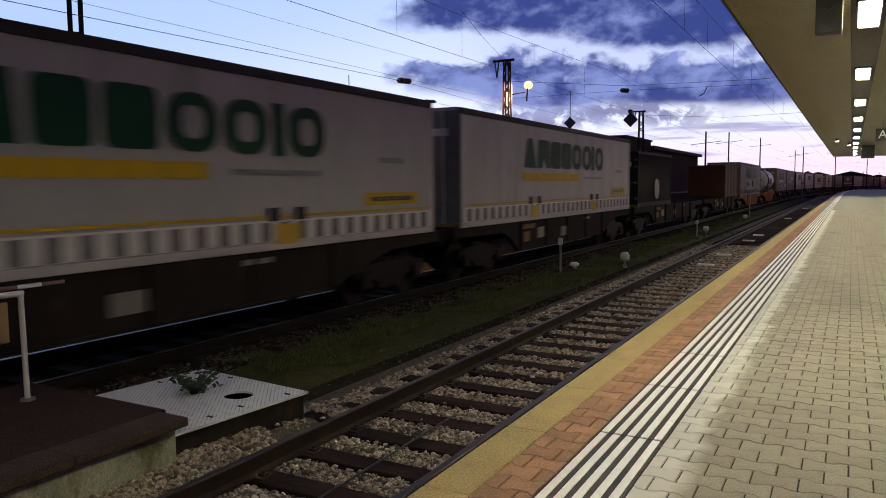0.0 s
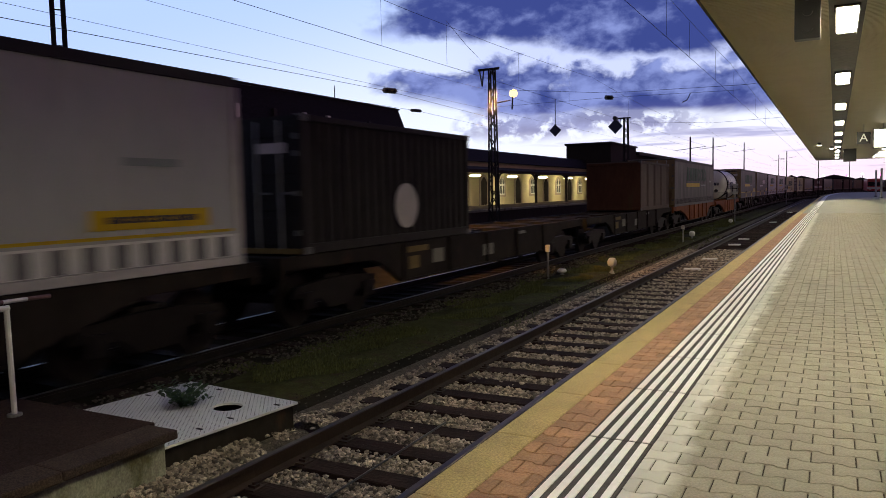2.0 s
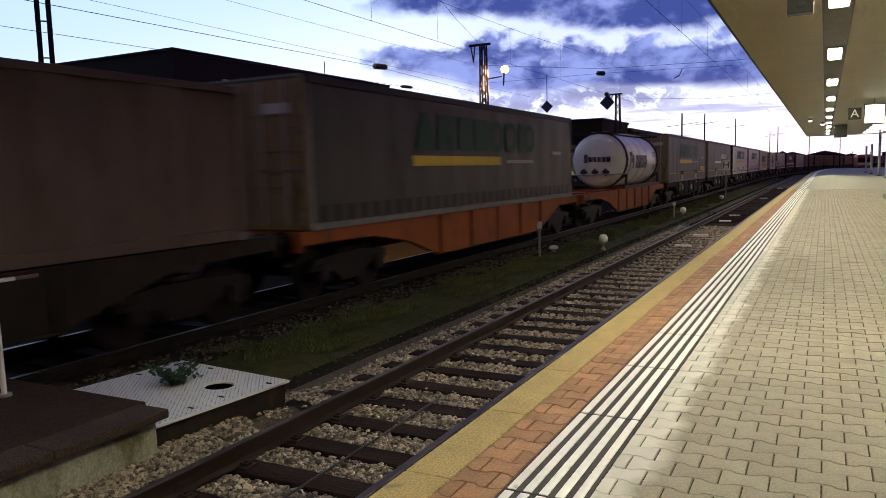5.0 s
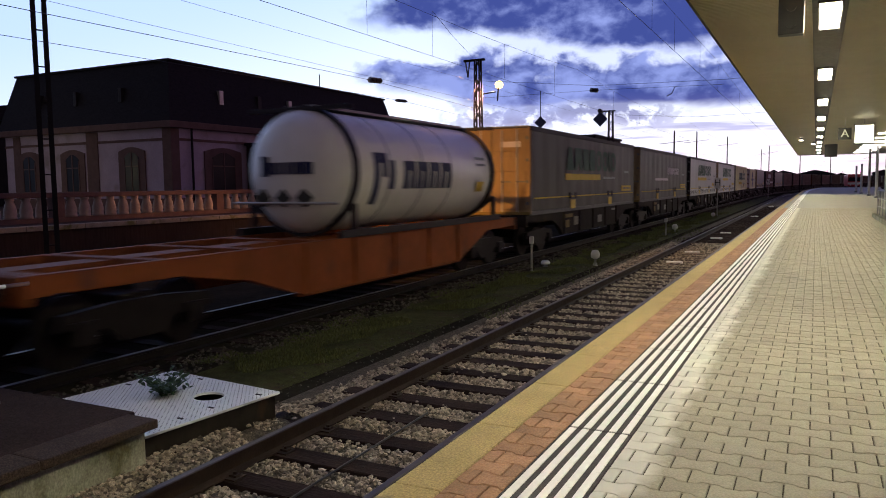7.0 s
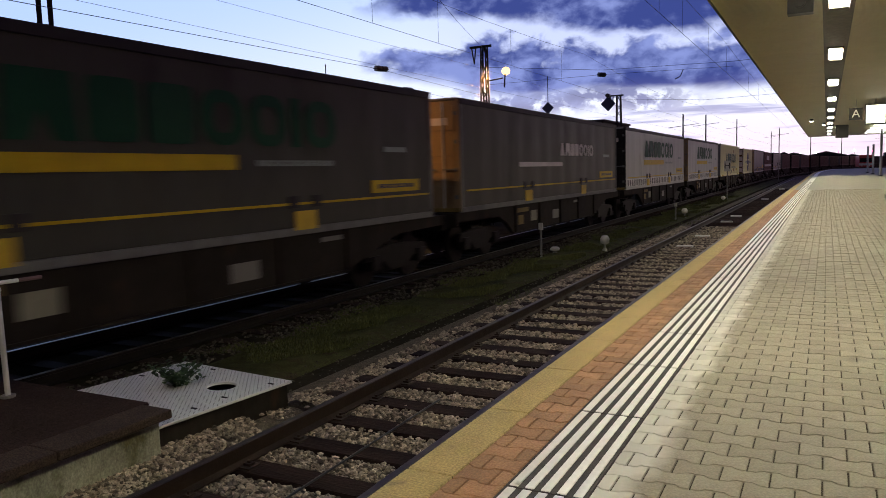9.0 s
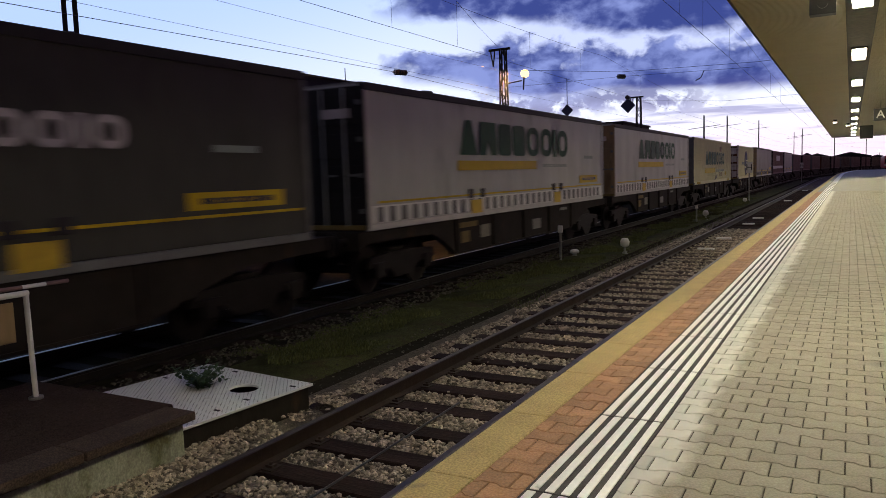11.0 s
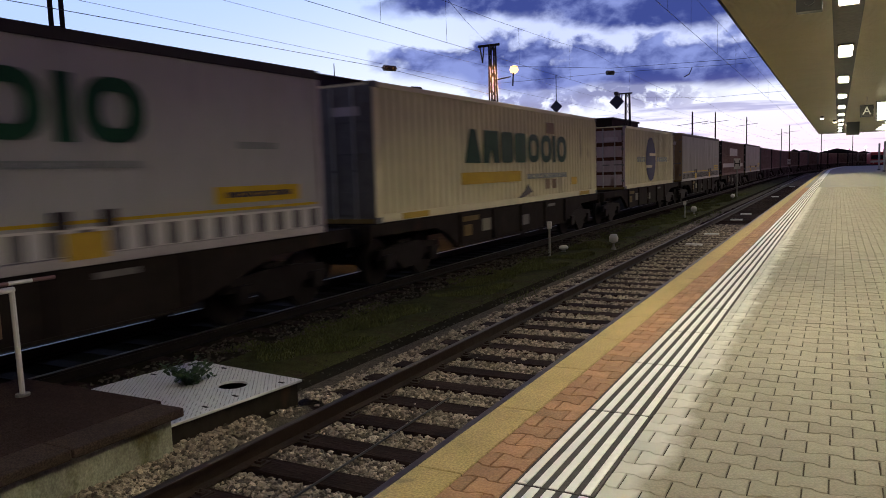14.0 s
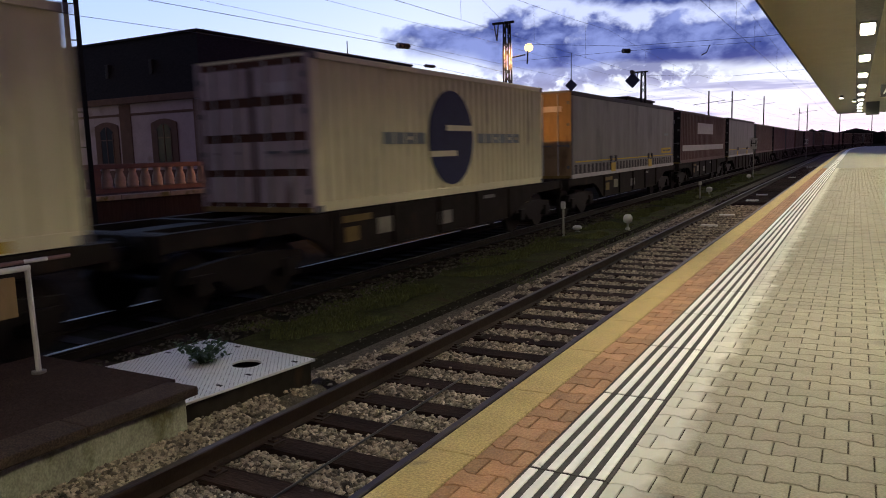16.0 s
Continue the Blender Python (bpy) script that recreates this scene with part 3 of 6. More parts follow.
def stones(name, x0, x1, y0, y1, count, size, z, mtl, label, seed, skip=True):
    """Loose broken stones, one mesh."""
    g = np.random.default_rng(seed)
    base = np.array([(1, 0, 0), (-1, 0, 0), (0, 1, 0), (0, -1, 0), (0, 0, 1), (0, 0, -1), (.6, .6, .55), (-.6, .5, .6), (.5, -.6, .6), (-.55, -.6, .5)], float)
    faces0 = ((4, 6, 7), (4, 7, 9), (4, 9, 8), (4, 8, 6), (0, 6, 8), (2, 7, 6), (1, 9, 7), (3, 8, 9), (0, 2, 6), (2, 1, 7), (1, 3, 9), (3, 0, 8))
    vs, fs = [], []
    made = 0
    while made < count:
        y = y0 + (y1 - y0) * g.random() ** 1.5
        x = x0 + (x1 - x0) * g.random()
        if skip and abs((y - 5.74 + 0.324) % 0.648 - 0.324) < 0.165 and (-4.52 if y < 5.0 else -4.90) < x < -2.24 and g.random() < 0.99:
            continue
        if skip and min(abs(x - NEAR[0]), abs(x - NEAR[1])) < 0.05:
            continue
        s = size * (0.6 + 0.8 * g.random()) * (1 + 0.035 * max(0, y - 5))
        p = base * (1 + 0.75 * (g.random((10, 1)) - 0.5)) * s * np.array((1, 0.6 + 0.5 * g.random(), 0.55 + 0.4 * g.random()))
        a, b = g.random() * 6.28, (g.random() - 0.5) * 1.4
        ca, sa, cb, sb = math.cos(a), math.sin(a), math.cos(b), math.sin(b)
        p = p @ np.array(((1, 0, 0), (0, cb, -sb), (0, sb, cb))) @ np.array(((ca, -sa, 0), (sa, ca, 0), (0, 0, 1)))
        heap = 0.19 * min(1.0, max(0.0, (-4.42 - x) / 0.32)) * min(1.0, max(0.0, (6.6 - y) / 1.6)) if skip else 0.0
        p += (x, y, z + heap + 0.025 * (g.random() - 0.35))
        o = len(vs)
        vs.extend(map(tuple, p))
        fs.extend((i + o, j + o, k + o) for i, j, k in faces0)
        made += 1
    me = bpy.data.meshes.new(name)
    me.from_pydata(vs, [], fs)
    me.materials.append(mtl)
    return tagged(new(name, me), label, "gravel", kind="stuff")


stones("track_ballast", -5.08, EDGE - 0.05, 2.3, 30, 38000, 0.0245, GROUND + 0.050, M["ballast"], "broken brownish grey ballast stones between the sleepers", 11)
stones("shoulder_ballast", -4.95, -4.40, 2.3, 8, 4200, 0.024, GROUND + 0.052, M["ballast"], "loose ballast stones heaped beside the concrete ramp", 14)
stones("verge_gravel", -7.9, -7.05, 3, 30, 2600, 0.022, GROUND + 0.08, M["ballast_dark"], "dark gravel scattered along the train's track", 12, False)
stones("path_gravel", -5.95, -5.3, 5, 30, 700, 0.014, GROUND + 0.03, M["ballast_dark"], "small dark chippings on the trodden path", 13, False)


def blades(name, x0, x1, y0, y1, count, h, seed, mtl, label):
    g = np.random.default_rng(seed)
    vs, fs = [], []
    for _ in range(count):
        y = y0 + (y1 - y0) * g.random() ** 1.6
        x = x0 + (x1 - x0) * g.random()
        if noise.noise((x * 1.1, y * 0.8, 5.0)) < -0.12 + 0.3 * abs(x - 0.5 * (x0 + x1)):
            continue
        a = g.random() * 6.28
        hh = h * (0.4 + 0.9 * g.random()) * (1 + 0.02 * y)
        w = 0.006 * (1 + 0.06 * y)
        dx, dy = math.cos(a), math.sin(a)
        lean = 0.6 * hh * (g.random() - 0.2)
        z = GROUND + 0.05
        o = len(vs)
        vs += [(x - w * dy, y + w * dx, z), (x + w * dy, y - w * dx, z), (x + lean * dx, y + lean * dy, z + hh)]
        fs.append((o, o + 1, o + 2))
    me = bpy.data.meshes.new(name)
    me.from_pydata(vs, [], fs)
    me.materials.append(mtl)
    return tagged(new(name, me), label, "grass", kind="stuff")


blades("grass", -7.6, -5.9, 4.5, 60, 150000, 0.036, 21, M["grass"], "short patchy grass and moss on the verge")
blades("weeds", -5.45, -4.9, 12, 40, 900, 0.05, 22, M["grass"], "thin weeds at the edge of the ballast")
blades("edge_weeds", EDGE - 0.35, EDGE - 0.04, 13.4, 14.4, 160, 0.16, 23, M["grass"], "yellowish weeds growing by the platform wall")

# -- platform --
platform = thing("platform", "paved station platform with a yellow edge", "platform", kind="structure")
bm = B()
ribbon(bm, EDGE + 0.03, 3.2, -0.010, [-8, 44.0])
part("paving_bed", bm, M["joint"], platform, "dark sand between the pavers")
far_ys = [44, 60, 80, 100, 120, 140, 160, 175]
bm = ribbon(B(), EDGE + 0.25, 9.0, -0.004, far_ys)
ribbon(bm, 3.2, 9.0, -0.004, [-8, 44])
part("far_paving", bm, M["slab"], platform, "grey paving further along")
bm = B()
ribbon(bm, EDGE + 0.06, EDGE + 0.061, -1.05, [-8] + [y for y in range(0, 176, 8)], -0.06)
part("platform_wall", bm, M["concrete"], platform, "stained concrete platform wall")
for k in range(53):
    y0 = -8 + 1.0 * k
    if k == 52:
        bm = B()
        ribbon(bm, EDGE, EDGE + 0.25, 0.0, far_ys)
        ribbon(bm, EDGE, EDGE + 0.001, -0.12, far_ys, 0.0)
    else:
        bm = bx(B(), EDGE, EDGE + 0.248, y0, y0 + 0.994, -0.12, 0.0, 0.008)
    part("coping_stone", bm, M["coping"], platform, "rough yellowish concrete edge stone")


PL, PW, PX = 0.21, 0.155, -0.233      # length, row pitch and a joint of the bone-shaped pavers


def crimp(x, row):
    """The crimped joint under a row: out at the ends of the pavers below it, in at their waists."""
    c = math.cos(2 * math.pi * (x - PX) / PL) * (-1.0 if row % 2 else 1.0)
    return -0.0125 * max(-1.0, min(1.0, 2.6 * c))


def paver_loop(xa, xb, row, y0):
    g = 0.0036
    marks = [xa + g] + [PX + PL * (k + f) for k in range(int((xa - PX) / PL) - 2, int((xb - PX) / PL) + 3) for f in (0.19, 0.31, 0.69, 0.81)] + [xb - g]
    xs = [x for x in marks if xa + g <= x <= xb - g]
    return [(x, y0 + g + crimp(x, row)) for x in xs] + [(x, y0 + PW - g + crimp(x, row + 1)) for x in reversed(xs)]


def paver_into(bm, loop, top):
    cx = sum(p[0] for p in loop) / len(loop)
    cy = sum(p[1] for p in loop) / len(loop)
    hi = [bm.verts.new((cx + (x - cx) * 0.978, cy + (y - cy) * 0.97, top)) for x, y in loop]
    mid = [bm.verts.new((x, y, top - 0.005)) for x, y in loop]
    lo = [bm.verts.new((x, y, -0.024)) for x, y in loop]
    n = len(loop)
    bm.faces.new(hi)
    for a, b in ((mid, hi), (lo, mid)):
        for i in range(n):
            bm.faces.new((a[i], a[(i + 1) % n], b[(i + 1) % n], b[i]))


def lay(x0, x1, y0, y1, mtl, name, label, pick=None):
    """Bone-shaped pavers in half bond; those inside pick become pieces of their own."""
    bm = B()
    q = random.Random(7)
    single = {}
    for r in range(int(round((y0 - 3.4525) / PW)), int(round((y1 - 3.4525) / PW))):
        ya = 3.4525 + PW * r
        x = PX + (PL / 2 if r % 2 else 0.0) - PL * math.ceil((PX + PL - x0) / PL)
        while x < x1 - 0.02:
            xa, xb = max(x, x0), min(x + PL, x1)
            if xb - xa > 0.012:
                top = q.uniform(-0.0025, 0.0015)
                if pick and pick[0] < ya < pick[1] and pick[2] < xa < pick[3]:
                    key = (round(xb - xa, 3), round((xa - PX) % PL, 3), r % 2)
                    if key not in single:
                        b1 = B()
                        paver_into(b1, [(px - xa, py) for px, py in paver_loop(xa, xb, r, 0.0)], 0.0)
                        single[key] = meshed("paver", b1, M["paver"])
                    o = new("paver", single[key])
                    o.parent = platform
                    o.location = (xa, ya, top)
                else:
                    paver_into(bm, paver_loop(xa, xb, r, ya), top)
            x += PL
    tagged(part(name, bm, mtl, platform, label), kind="stuff")


lay(EDGE + 0.25, -1.31, -7.9, 44, M["paver_red"], "red_pavers", "weathered red concrete pavers along the edge")
# guide strip
strip = thing("tactile_guide_strip", "tactile guide strip of white ribs on dark grey tiles", "guide strip", kind="structure")
for k in range(62):
    y0 = 4.14 + 1.15 * (k - 10)
    if y0 > 62:
        break
    part("strip_tile", bx(B(), -1.308, -0.932, y0 + 0.004, y0 + 1.146, -0.03, 0.002, 0.002), M["strip_dark"], strip)
    for i in range(5):
        xc = -1.308 + 0.038 + 0.0752 * i
        part("rib", bx(B(), xc - 0.021, xc + 0.021, y0 + 0.012, y0 + 1.138, 0.0, 0.007, 0.003), M["strip_white"], strip)
bm = ribbon(B(), -1.308, -0.932, 0.0, [62, 80, 100, 120, 140, 160, 175])
part("far_strip", bm, M["white"], strip, "guide strip further along")

# -- low concrete ramp, cover plate, rail post --
ramp = thing("concrete_ramp", "low mossy concrete ramp with a dark asphalt top", "ramp")
part("wall", bx(B(), -6.9, -4.73, -4.0, 4.02, GROUND - 0.05, -0.46, 0.02), M["moss"], ramp, "mossy stained concrete side")
bm = B()
q = random.Random(3)
for k in range(8):
    y0 = 4.10 - 1.0 * (k + 1)
    part("edge_slab", bx(B(), -5.0, -4.66, y0 + 0.006, y0 + 0.99, -0.462, -0.385 + q.uniform(-0.006, 0.006), 0.014), M["kerb"], ramp, "chipped dark kerb slab")
part("asphalt_top", bx(B(), -6.92, -5.003, -4.0, 4.16, -0.462, -0.392, 0.012), M["asphalt"], ramp, "dark asphalt surface")

cover = thing("cover_plate", "white perforated steel cover plate on a concrete pit", "cover plate", at=pose(-5.55, 4.86, -0.55, 0, 0, -6))
bm = B()
HX, HY, HR = 0.34, 0.34, 0.15
n = 28
inner = [bm.verts.new((HX + HR * math.cos(2 * math.pi * i / n), HY + HR * 0.92 * math.sin(2 * math.pi * i / n), 0.0)) for i in range(n)]
outer = []
for i in range(n):
    c, s = math.cos(2 * math.pi * i / n), math.sin(2 * math.pi * i / n)
    k = min((0.82 - HX) / c if c > 1e-6 else (HX + 0.82) / -c if c < -1e-6 else 9, (0.80 - HY) / s if s > 1e-6 else (HY + 0.80) / -s if s < -1e-6 else 9)
    outer.append(bm.verts.new((HX + k * c, HY + k * s, 0.0)))
for x, y in ((0.82, 0.80), (-0.82, 0.80), (-0.82, -0.80), (0.82, -0.80)):
    v = min(outer, key=lambda w: (w.co.x - x) ** 2 + (w.co.y - y) ** 2)
    v.co = (x, y, 0)
fs = [bm.faces.new((inner[i], outer[i], outer[(i + 1) % n], inner[(i + 1) % n])) for i in range(n)]
g = bmesh.ops.extrude_face_region(bm, geom=fs)
for v in g["geom"]:
    if isinstance(v, bmesh.types.BMVert):
        v.co.z -= 0.022
bmesh.ops.recalc_face_normals(bm, faces=bm.faces)
part("plate", bm, M["plate"], cover, "white plate with a round hole")
bm = B()
for i in range(64):
    for j in range(62):
        x, y = -0.80 + 0.0254 * i, -0.78 + 0.0254 * j
        if (x - HX) ** 2 + (y - HY) ** 2 < 0.165 ** 2:
            continue
        h = 0.0052
        if (i + j) % 2 == 0:
            bm.faces.new([bm.verts.new((x + dx, y + dy, 0.0022)) for dx, dy in ((-h, -h), (h, -h), (h, h), (-h, h))])
tagged(part("perforation", bm, M["hole"], cover, "rows of small drilled holes"), kind="stuff")
for x, y in ((-0.70, 0.70), (-0.25, 0.72), (0.72, 0.62), (0.66, 0.1), (0.68, -0.25), (0.66, -0.62), (-0.72, 0.2), (-0.5, 0.5)):
    part("slot", bx(B(), x - 0.035, x + 0.035, y - 0.012, y + 0.012, 0.0, 0.0045), M["hole"], cover)
# the pit wall's dark steel colour stands in for the plate's shadow
bm = B()
for x0, x1, y0, y1 in ((-0.78, 0.78, -0.77, -0.64), (-0.78, 0.78, 0.64, 0.77), (-0.78, -0.65, -0.64, 0.64), (0.65, 0.78, -0.64, 0.64)):
    bx(bm, x0, x1, y0, y1, -0.47, -0.024)
part("pit_frame", bm, M["wagon"], cover, "pit wall coloured dark for the shade under the plate")
part("pit_footing", bx(B(), -0.82, 0.84, -0.80, 0.80, -0.49, -0.37, 0.02), M["moss"], cover, "mossy concrete footing of the pit")


def weed(x, y, z, size, seed, count):
    q = random.Random(seed)
    root = thing("weed", "leafy green weed growing out of the cover plate", "plant", at=pose(x, y, z))
    stems, leaves = B(), B()
    for i in range(count):
        a, up = q.uniform(0, 6.28), q.uniform(0.2, 0.95)
        tip = Vector((math.cos(a) * math.cos(up), math.sin(a) * math.cos(up), math.sin(up))) * size * q.uniform(0.5, 1.0)
        rod(stems, (0, 0, -0.01), tip, 0.003, 5, 0.0015)
        for k in range(6):
            c = tip * (0.35 + 0.13 * k) + Vector((q.uniform(-1, 1), q.uniform(-1, 1), q.uniform(-0.5, 1))) * size * 0.12
            d = Vector((q.uniform(-1, 1), q.uniform(-1, 1), q.uniform(-0.4, 0.6))).normalized()
            e = d.cross(Vector((q.uniform(-.3, .3), q.uniform(-.3, .3), 1))).normalized()
            l, w = size * q.uniform(0.16, 0.30), size * q.uniform(0.05, 0.09)
            pts = [c - d * l * 0.5, c - d * l * 0.1 + e * w, c + d * l * 0.2 + e * w * 0.9, c + d * l * 0.5 - Vector((0, 0, l * 0.2)), c + d * l * 0.2 - e * w * 0.9, c - d * l * 0.1 - e * w]
            leaves.faces.new([leaves.verts.new(p) for p in pts])
    part("stem", stems, M["leaf"], root)
    tagged(part("leaf", leaves, M["leaf"], root, "jagged green leaves"), kind="stuff")


solid("track_cable", rod(B(), (-3.50, 3.2, RAIL_Z - 0.155), (-3.57, 6.6, RAIL_Z - 0.155), 0.010, 8), M["black"], "thin black cable lying over the sleepers", "cable")
weed(-5.64, 5.04, -0.55, 0.30, 5, 40)

fence = thing("guard_rail", "white tubular guard rail with a small notice board", "guard rail")
bm = B()
rod(bm, (-6.30, 3.78, -0.39), (-6.32, 3.78, 0.56), 0.024, 10)
part("post", bm, M["white"], fence, "white tubular post")
rod_bm = B()
rod(rod_bm, (-6.32, 3.80, 0.55), (-6.32, 1.2, 0.55), 0.026, 10)
part("top_tube", rod_bm, M["white"], fence)
part("base_flange", rod(B(), (-6.30, 3.78, -0.392), (-6.30, 3.78, -0.37), 0.06, 12), M["steel"], fence)
part("second_post", rod(B(), (-6.30, 1.25, -0.39), (-6.32, 1.25, 0.56), 0.024, 10), M["white"], fence)
part("notice_board", bx(B(), -6.33, -6.31, 2.9, 3.66, 0.14, 0.49, 0.006), M["pale_end"], fence, "dull brown notice board")
pipe = thing("barrier_pole", "thin red and white barrier pole resting on the rail", "barrier")
for k in range(6):
    part("stripe", rod(B(), (-6.37, 4.22 - 0.22 * k, 0.60), (-6.37, 4.22 - 0.22 * (k + 1), 0.60), 0.018, 8), M["white"] if k % 2 else M["redbrown"], pipe)

# -- small lineside things --


def stake(x, y, h):
    r = thing("marker_stake", "thin grey marker stake with a white head", "stake", "lineside stakes")
    part("pole", rod(B(), (x, y, GROUND), (x, y, GROUND + h * 0.8), 0.035, 8), M["steel"], r)
    part("head", bx(B(), x - 0.06, x + 0.06, y - 0.04, y + 0.04, GROUND + h * 0.8, GROUND + h, 0.01), M["white"], r, "white reflecting head")


def dwarf(x, y, h=0.42):
    r = thing("ground_lamp", "squat pale ground signal lamp on a short stem", "signal lamp", "ground lamps")
    part("stem", lathe(B(), ((0.09, GROUND), (0.07, GROUND + 0.05), (0.035, GROUND + 0.1), (0.035, GROUND + h * 0.5)), 10, at=(x, y, 0)), M["steel"], r)
    part("head", lathe(B(), ((0.05, GROUND + h * 0.45), (0.13, GROUND + h * 0.55), (0.14, GROUND + h * 0.8), (0.09, GROUND + h), (0.02, GROUND + h * 1.02)), 12, at=(x, y, 0)), M["white"], r, "rounded pale lamp head", True)


stake(-7.1, 19.5, 0.98)
dwarf(-5.83, 21.5, 0.46)
dwarf(-7.0, 20.4, 0.22)
dwarf(-6.0, 36.4, 0.45)
dwarf(-6.1, 52.0, 0.4)
stake(-6.1, 34.6, 0.8)


def letter(text, size, at, mtl, parent, name):
    c = bpy.data.curves.new(name, "FONT")
    c.body, c.size, c.extrude, c.align_x, c.align_y = text, size, 0.004, "CENTER", "CENTER"
    o = new(name, c)
    dg = bpy.context.evaluated_depsgraph_get()
    me = bpy.data.meshes.new_from_object(o.evaluated_get(dg))
    bpy.data.objects.remove(o)
    me.materials.clear()
    me.materials.append(mtl)
    ob = new(name, me)
    ob.parent = parent
    ob.matrix_basis = at
    return ob


def stop_board(x, y):
    r = thing("stop_board", "white stop board with a black H on a post", "sign", "stop boards")
    part("post", rod(B(), (x, y, GROUND), (x, y, 1.1), 0.04, 8), M["steel"], r)
    part("board", bx(B(), x - 0.22, x + 0.22, y - 0.055, y - 0.04, 1.0, 1.75, 0.004), M["white"], r, "white board with black border")
    letter("H", 0.62, pose(x, y - 0.064, 1.375, 90, 0, 0), M["black"], r, "letter")


stop_board(-6.3, 56.0)
stop_board(-6.3 + bend(118), 118.0)

# -- canopy with its lamps --
CZ, CX, C0, C1 = 4.30, -1.92, -9.0, 92.0
canopy = thing("canopy", "wide flat platform canopy with a slatted lining", "canopy", kind="structure")
part("roof_deck", bx(B(), CX + 0.02, 9.0, C0, C1, CZ + 0.03, CZ + 0.42), M["roofing"], canopy)
part("fascia", bx(B(), CX - 0.02, CX + 0.02, C0, C1, CZ - 0.02, CZ + 0.46, 0.008), M["fascia"], canopy, "dark metal edge trim")
part("end_fascia", bx(B(), CX - 0.06, 9.0, C1, C1 + 0.06, CZ - 0.03, CZ + 0.46), M["fascia"], canopy)
bm = B()
y = C0
while y < C1 - 0.01:
    for xa, xb in ((CX + 0.02, -0.17), (0.37, 9.0)):
        prism(bm, ((y + 0.018, CZ + 0.03), (y + 0.018, CZ + 0.004), (y + 0.024, CZ), (y + 0.092, CZ), (y + 0.1, CZ + 0.004), (y + 0.1, CZ + 0.03)), xa, xb, "x")
    y += 0.106
tagged(part("lining_slat", bm, M["soffit"], canopy, "cream metal lining slats"), kind="stuff")
part("lamp_channel", bx(B(), -0.168, 0.368, C0, C1, CZ + 0.012, CZ + 0.029), M["channel"], canopy, "dark recessed lamp channel")
for i in range(-2, 10):
    y = 14.7 + 7.85 * i
    lampthing = thing("platform_lamp", "bright square ceiling lamp set in the canopy", "ceiling lamp", "canopy lamps")
    part("housing", bx(B(), -0.09, 0.29, y - 1.14, y + 1.14, CZ - 0.03, CZ + 0.011, 0.006), M["channel"], lampthing)
    # added skirts, not known on these lamps: they cut the light reaching the train
    for sx in (-0.088, 0.268):
        part("side_louvre", bx(B(), sx, sx + 0.02, y - 1.14, y + 1.14, CZ - 0.10, CZ - 0.031), M["channel"], lampthing, "narrow dark skirt added to hold lamp light off the train")
    part("diffuser", bx(B(), -0.05, 0.25, y - 1.10, y + 1.10, CZ - 0.036, CZ - 0.0305), M["lamp"], lampthing, "glowing white diffuser")
for i in range(7):
    for yy in (52.0 + 5.5 * i,):
        r = thing("tube_lamp", "long white tube lamp under the canopy", "ceiling lamp", "tube lamps")
        part("batten", bx(B(), 3.2, 4.9, yy - 0.08, yy + 0.08, CZ - 0.05, CZ - 0.002), M["alu"], r)
        part("tube", bx(B(), 3.25, 4.85, yy - 0.06, yy + 0.06, CZ - 0.09, CZ - 0.051, 0.01), M["lamp_far"], r)
for i in range(5):
    r = thing("canopy_column", "slim pale steel column under the canopy", "column", "canopy columns")
    y = 60 + 9.5 * i if i < 3 else 92 + 12 * (i - 3)
    x = 4.35
    top = CZ + 0.02 if y < C1 else 3.2
    part("shaft", rod(B(), (x, y, 0.0), (x, y, top), 0.11, 14), M["alu"], r)
    part("foot", rod(B(), (x, y, -0.005), (x, y, 0.12), 0.17, 14), M["grey"], r)

sig = thing("signal_box", "black hanging signal box with three round lenses", "signal", at=pose(-0.42, 12.0, 0))
part("housing", bx(B(), -0.17, 0.17, 0.0, 0.22, 3.56, CZ + 0.0, 0.012), M["black"], sig)
for z in (3.70, 3.94, 4.16):
    part("hood", lathe(B(), ((0.062, -0.05), (0.066, -0.05), (0.066, 0.004), (0.062, 0.004)), 18, "y", (0, 0, z)), M["black"], sig)
    part("lens", lathe(B(), ((0.052, -0.008), (0.040, -0.02), (0.006, -0.026)), 18, "y", (0, 0, z)), M["disc"], sig, "pale round lens", True)
asign = thing("platform_sign", "black hanging sign with a white letter A", "sign", at=pose(1.12, 40, 0))
part("panel", bx(B(), -0.28, 0.28, 0, 0.12, 3.36, 3.92, 0.008), M["black"], asign)
part("hanger", rod(B(), (0, 0.06, 3.92), (0, 0.06, CZ + 0.0), 0.015, 6), M["steel"], asign)
letter("A", 0.52, pose(0, -0.008, 3.64, 90, 0, 0), M["white"], asign, "letter")
disp = thing("departure_display", "lit hanging departure display, pale yellow", "display", at=pose(1.92, 40, 0))
part("case", bx(B(), -0.43, 0.43, 0.0, 0.2, 3.13, 4.06, 0.02), M["black"], disp)
part("screen", bx(B(), -0.385, 0.385, -0.008, 0.0, 3.18, 4.01), M["screen"], disp, "glowing pale screen")
part("hanger", rod(B(), (0, 0.1, 4.05), (0, 0.1, CZ), 0.02, 6), M["steel"], disp)
far_sig = thing("far_signal_box", "black hanging signal box far along the canopy", "signal", at=pose(0.95, 66, 0))
part("housing", bx(B(), -0.45, 0.45, 0, 0.3, 3.3, CZ, 0.02), M["black"], far_sig)
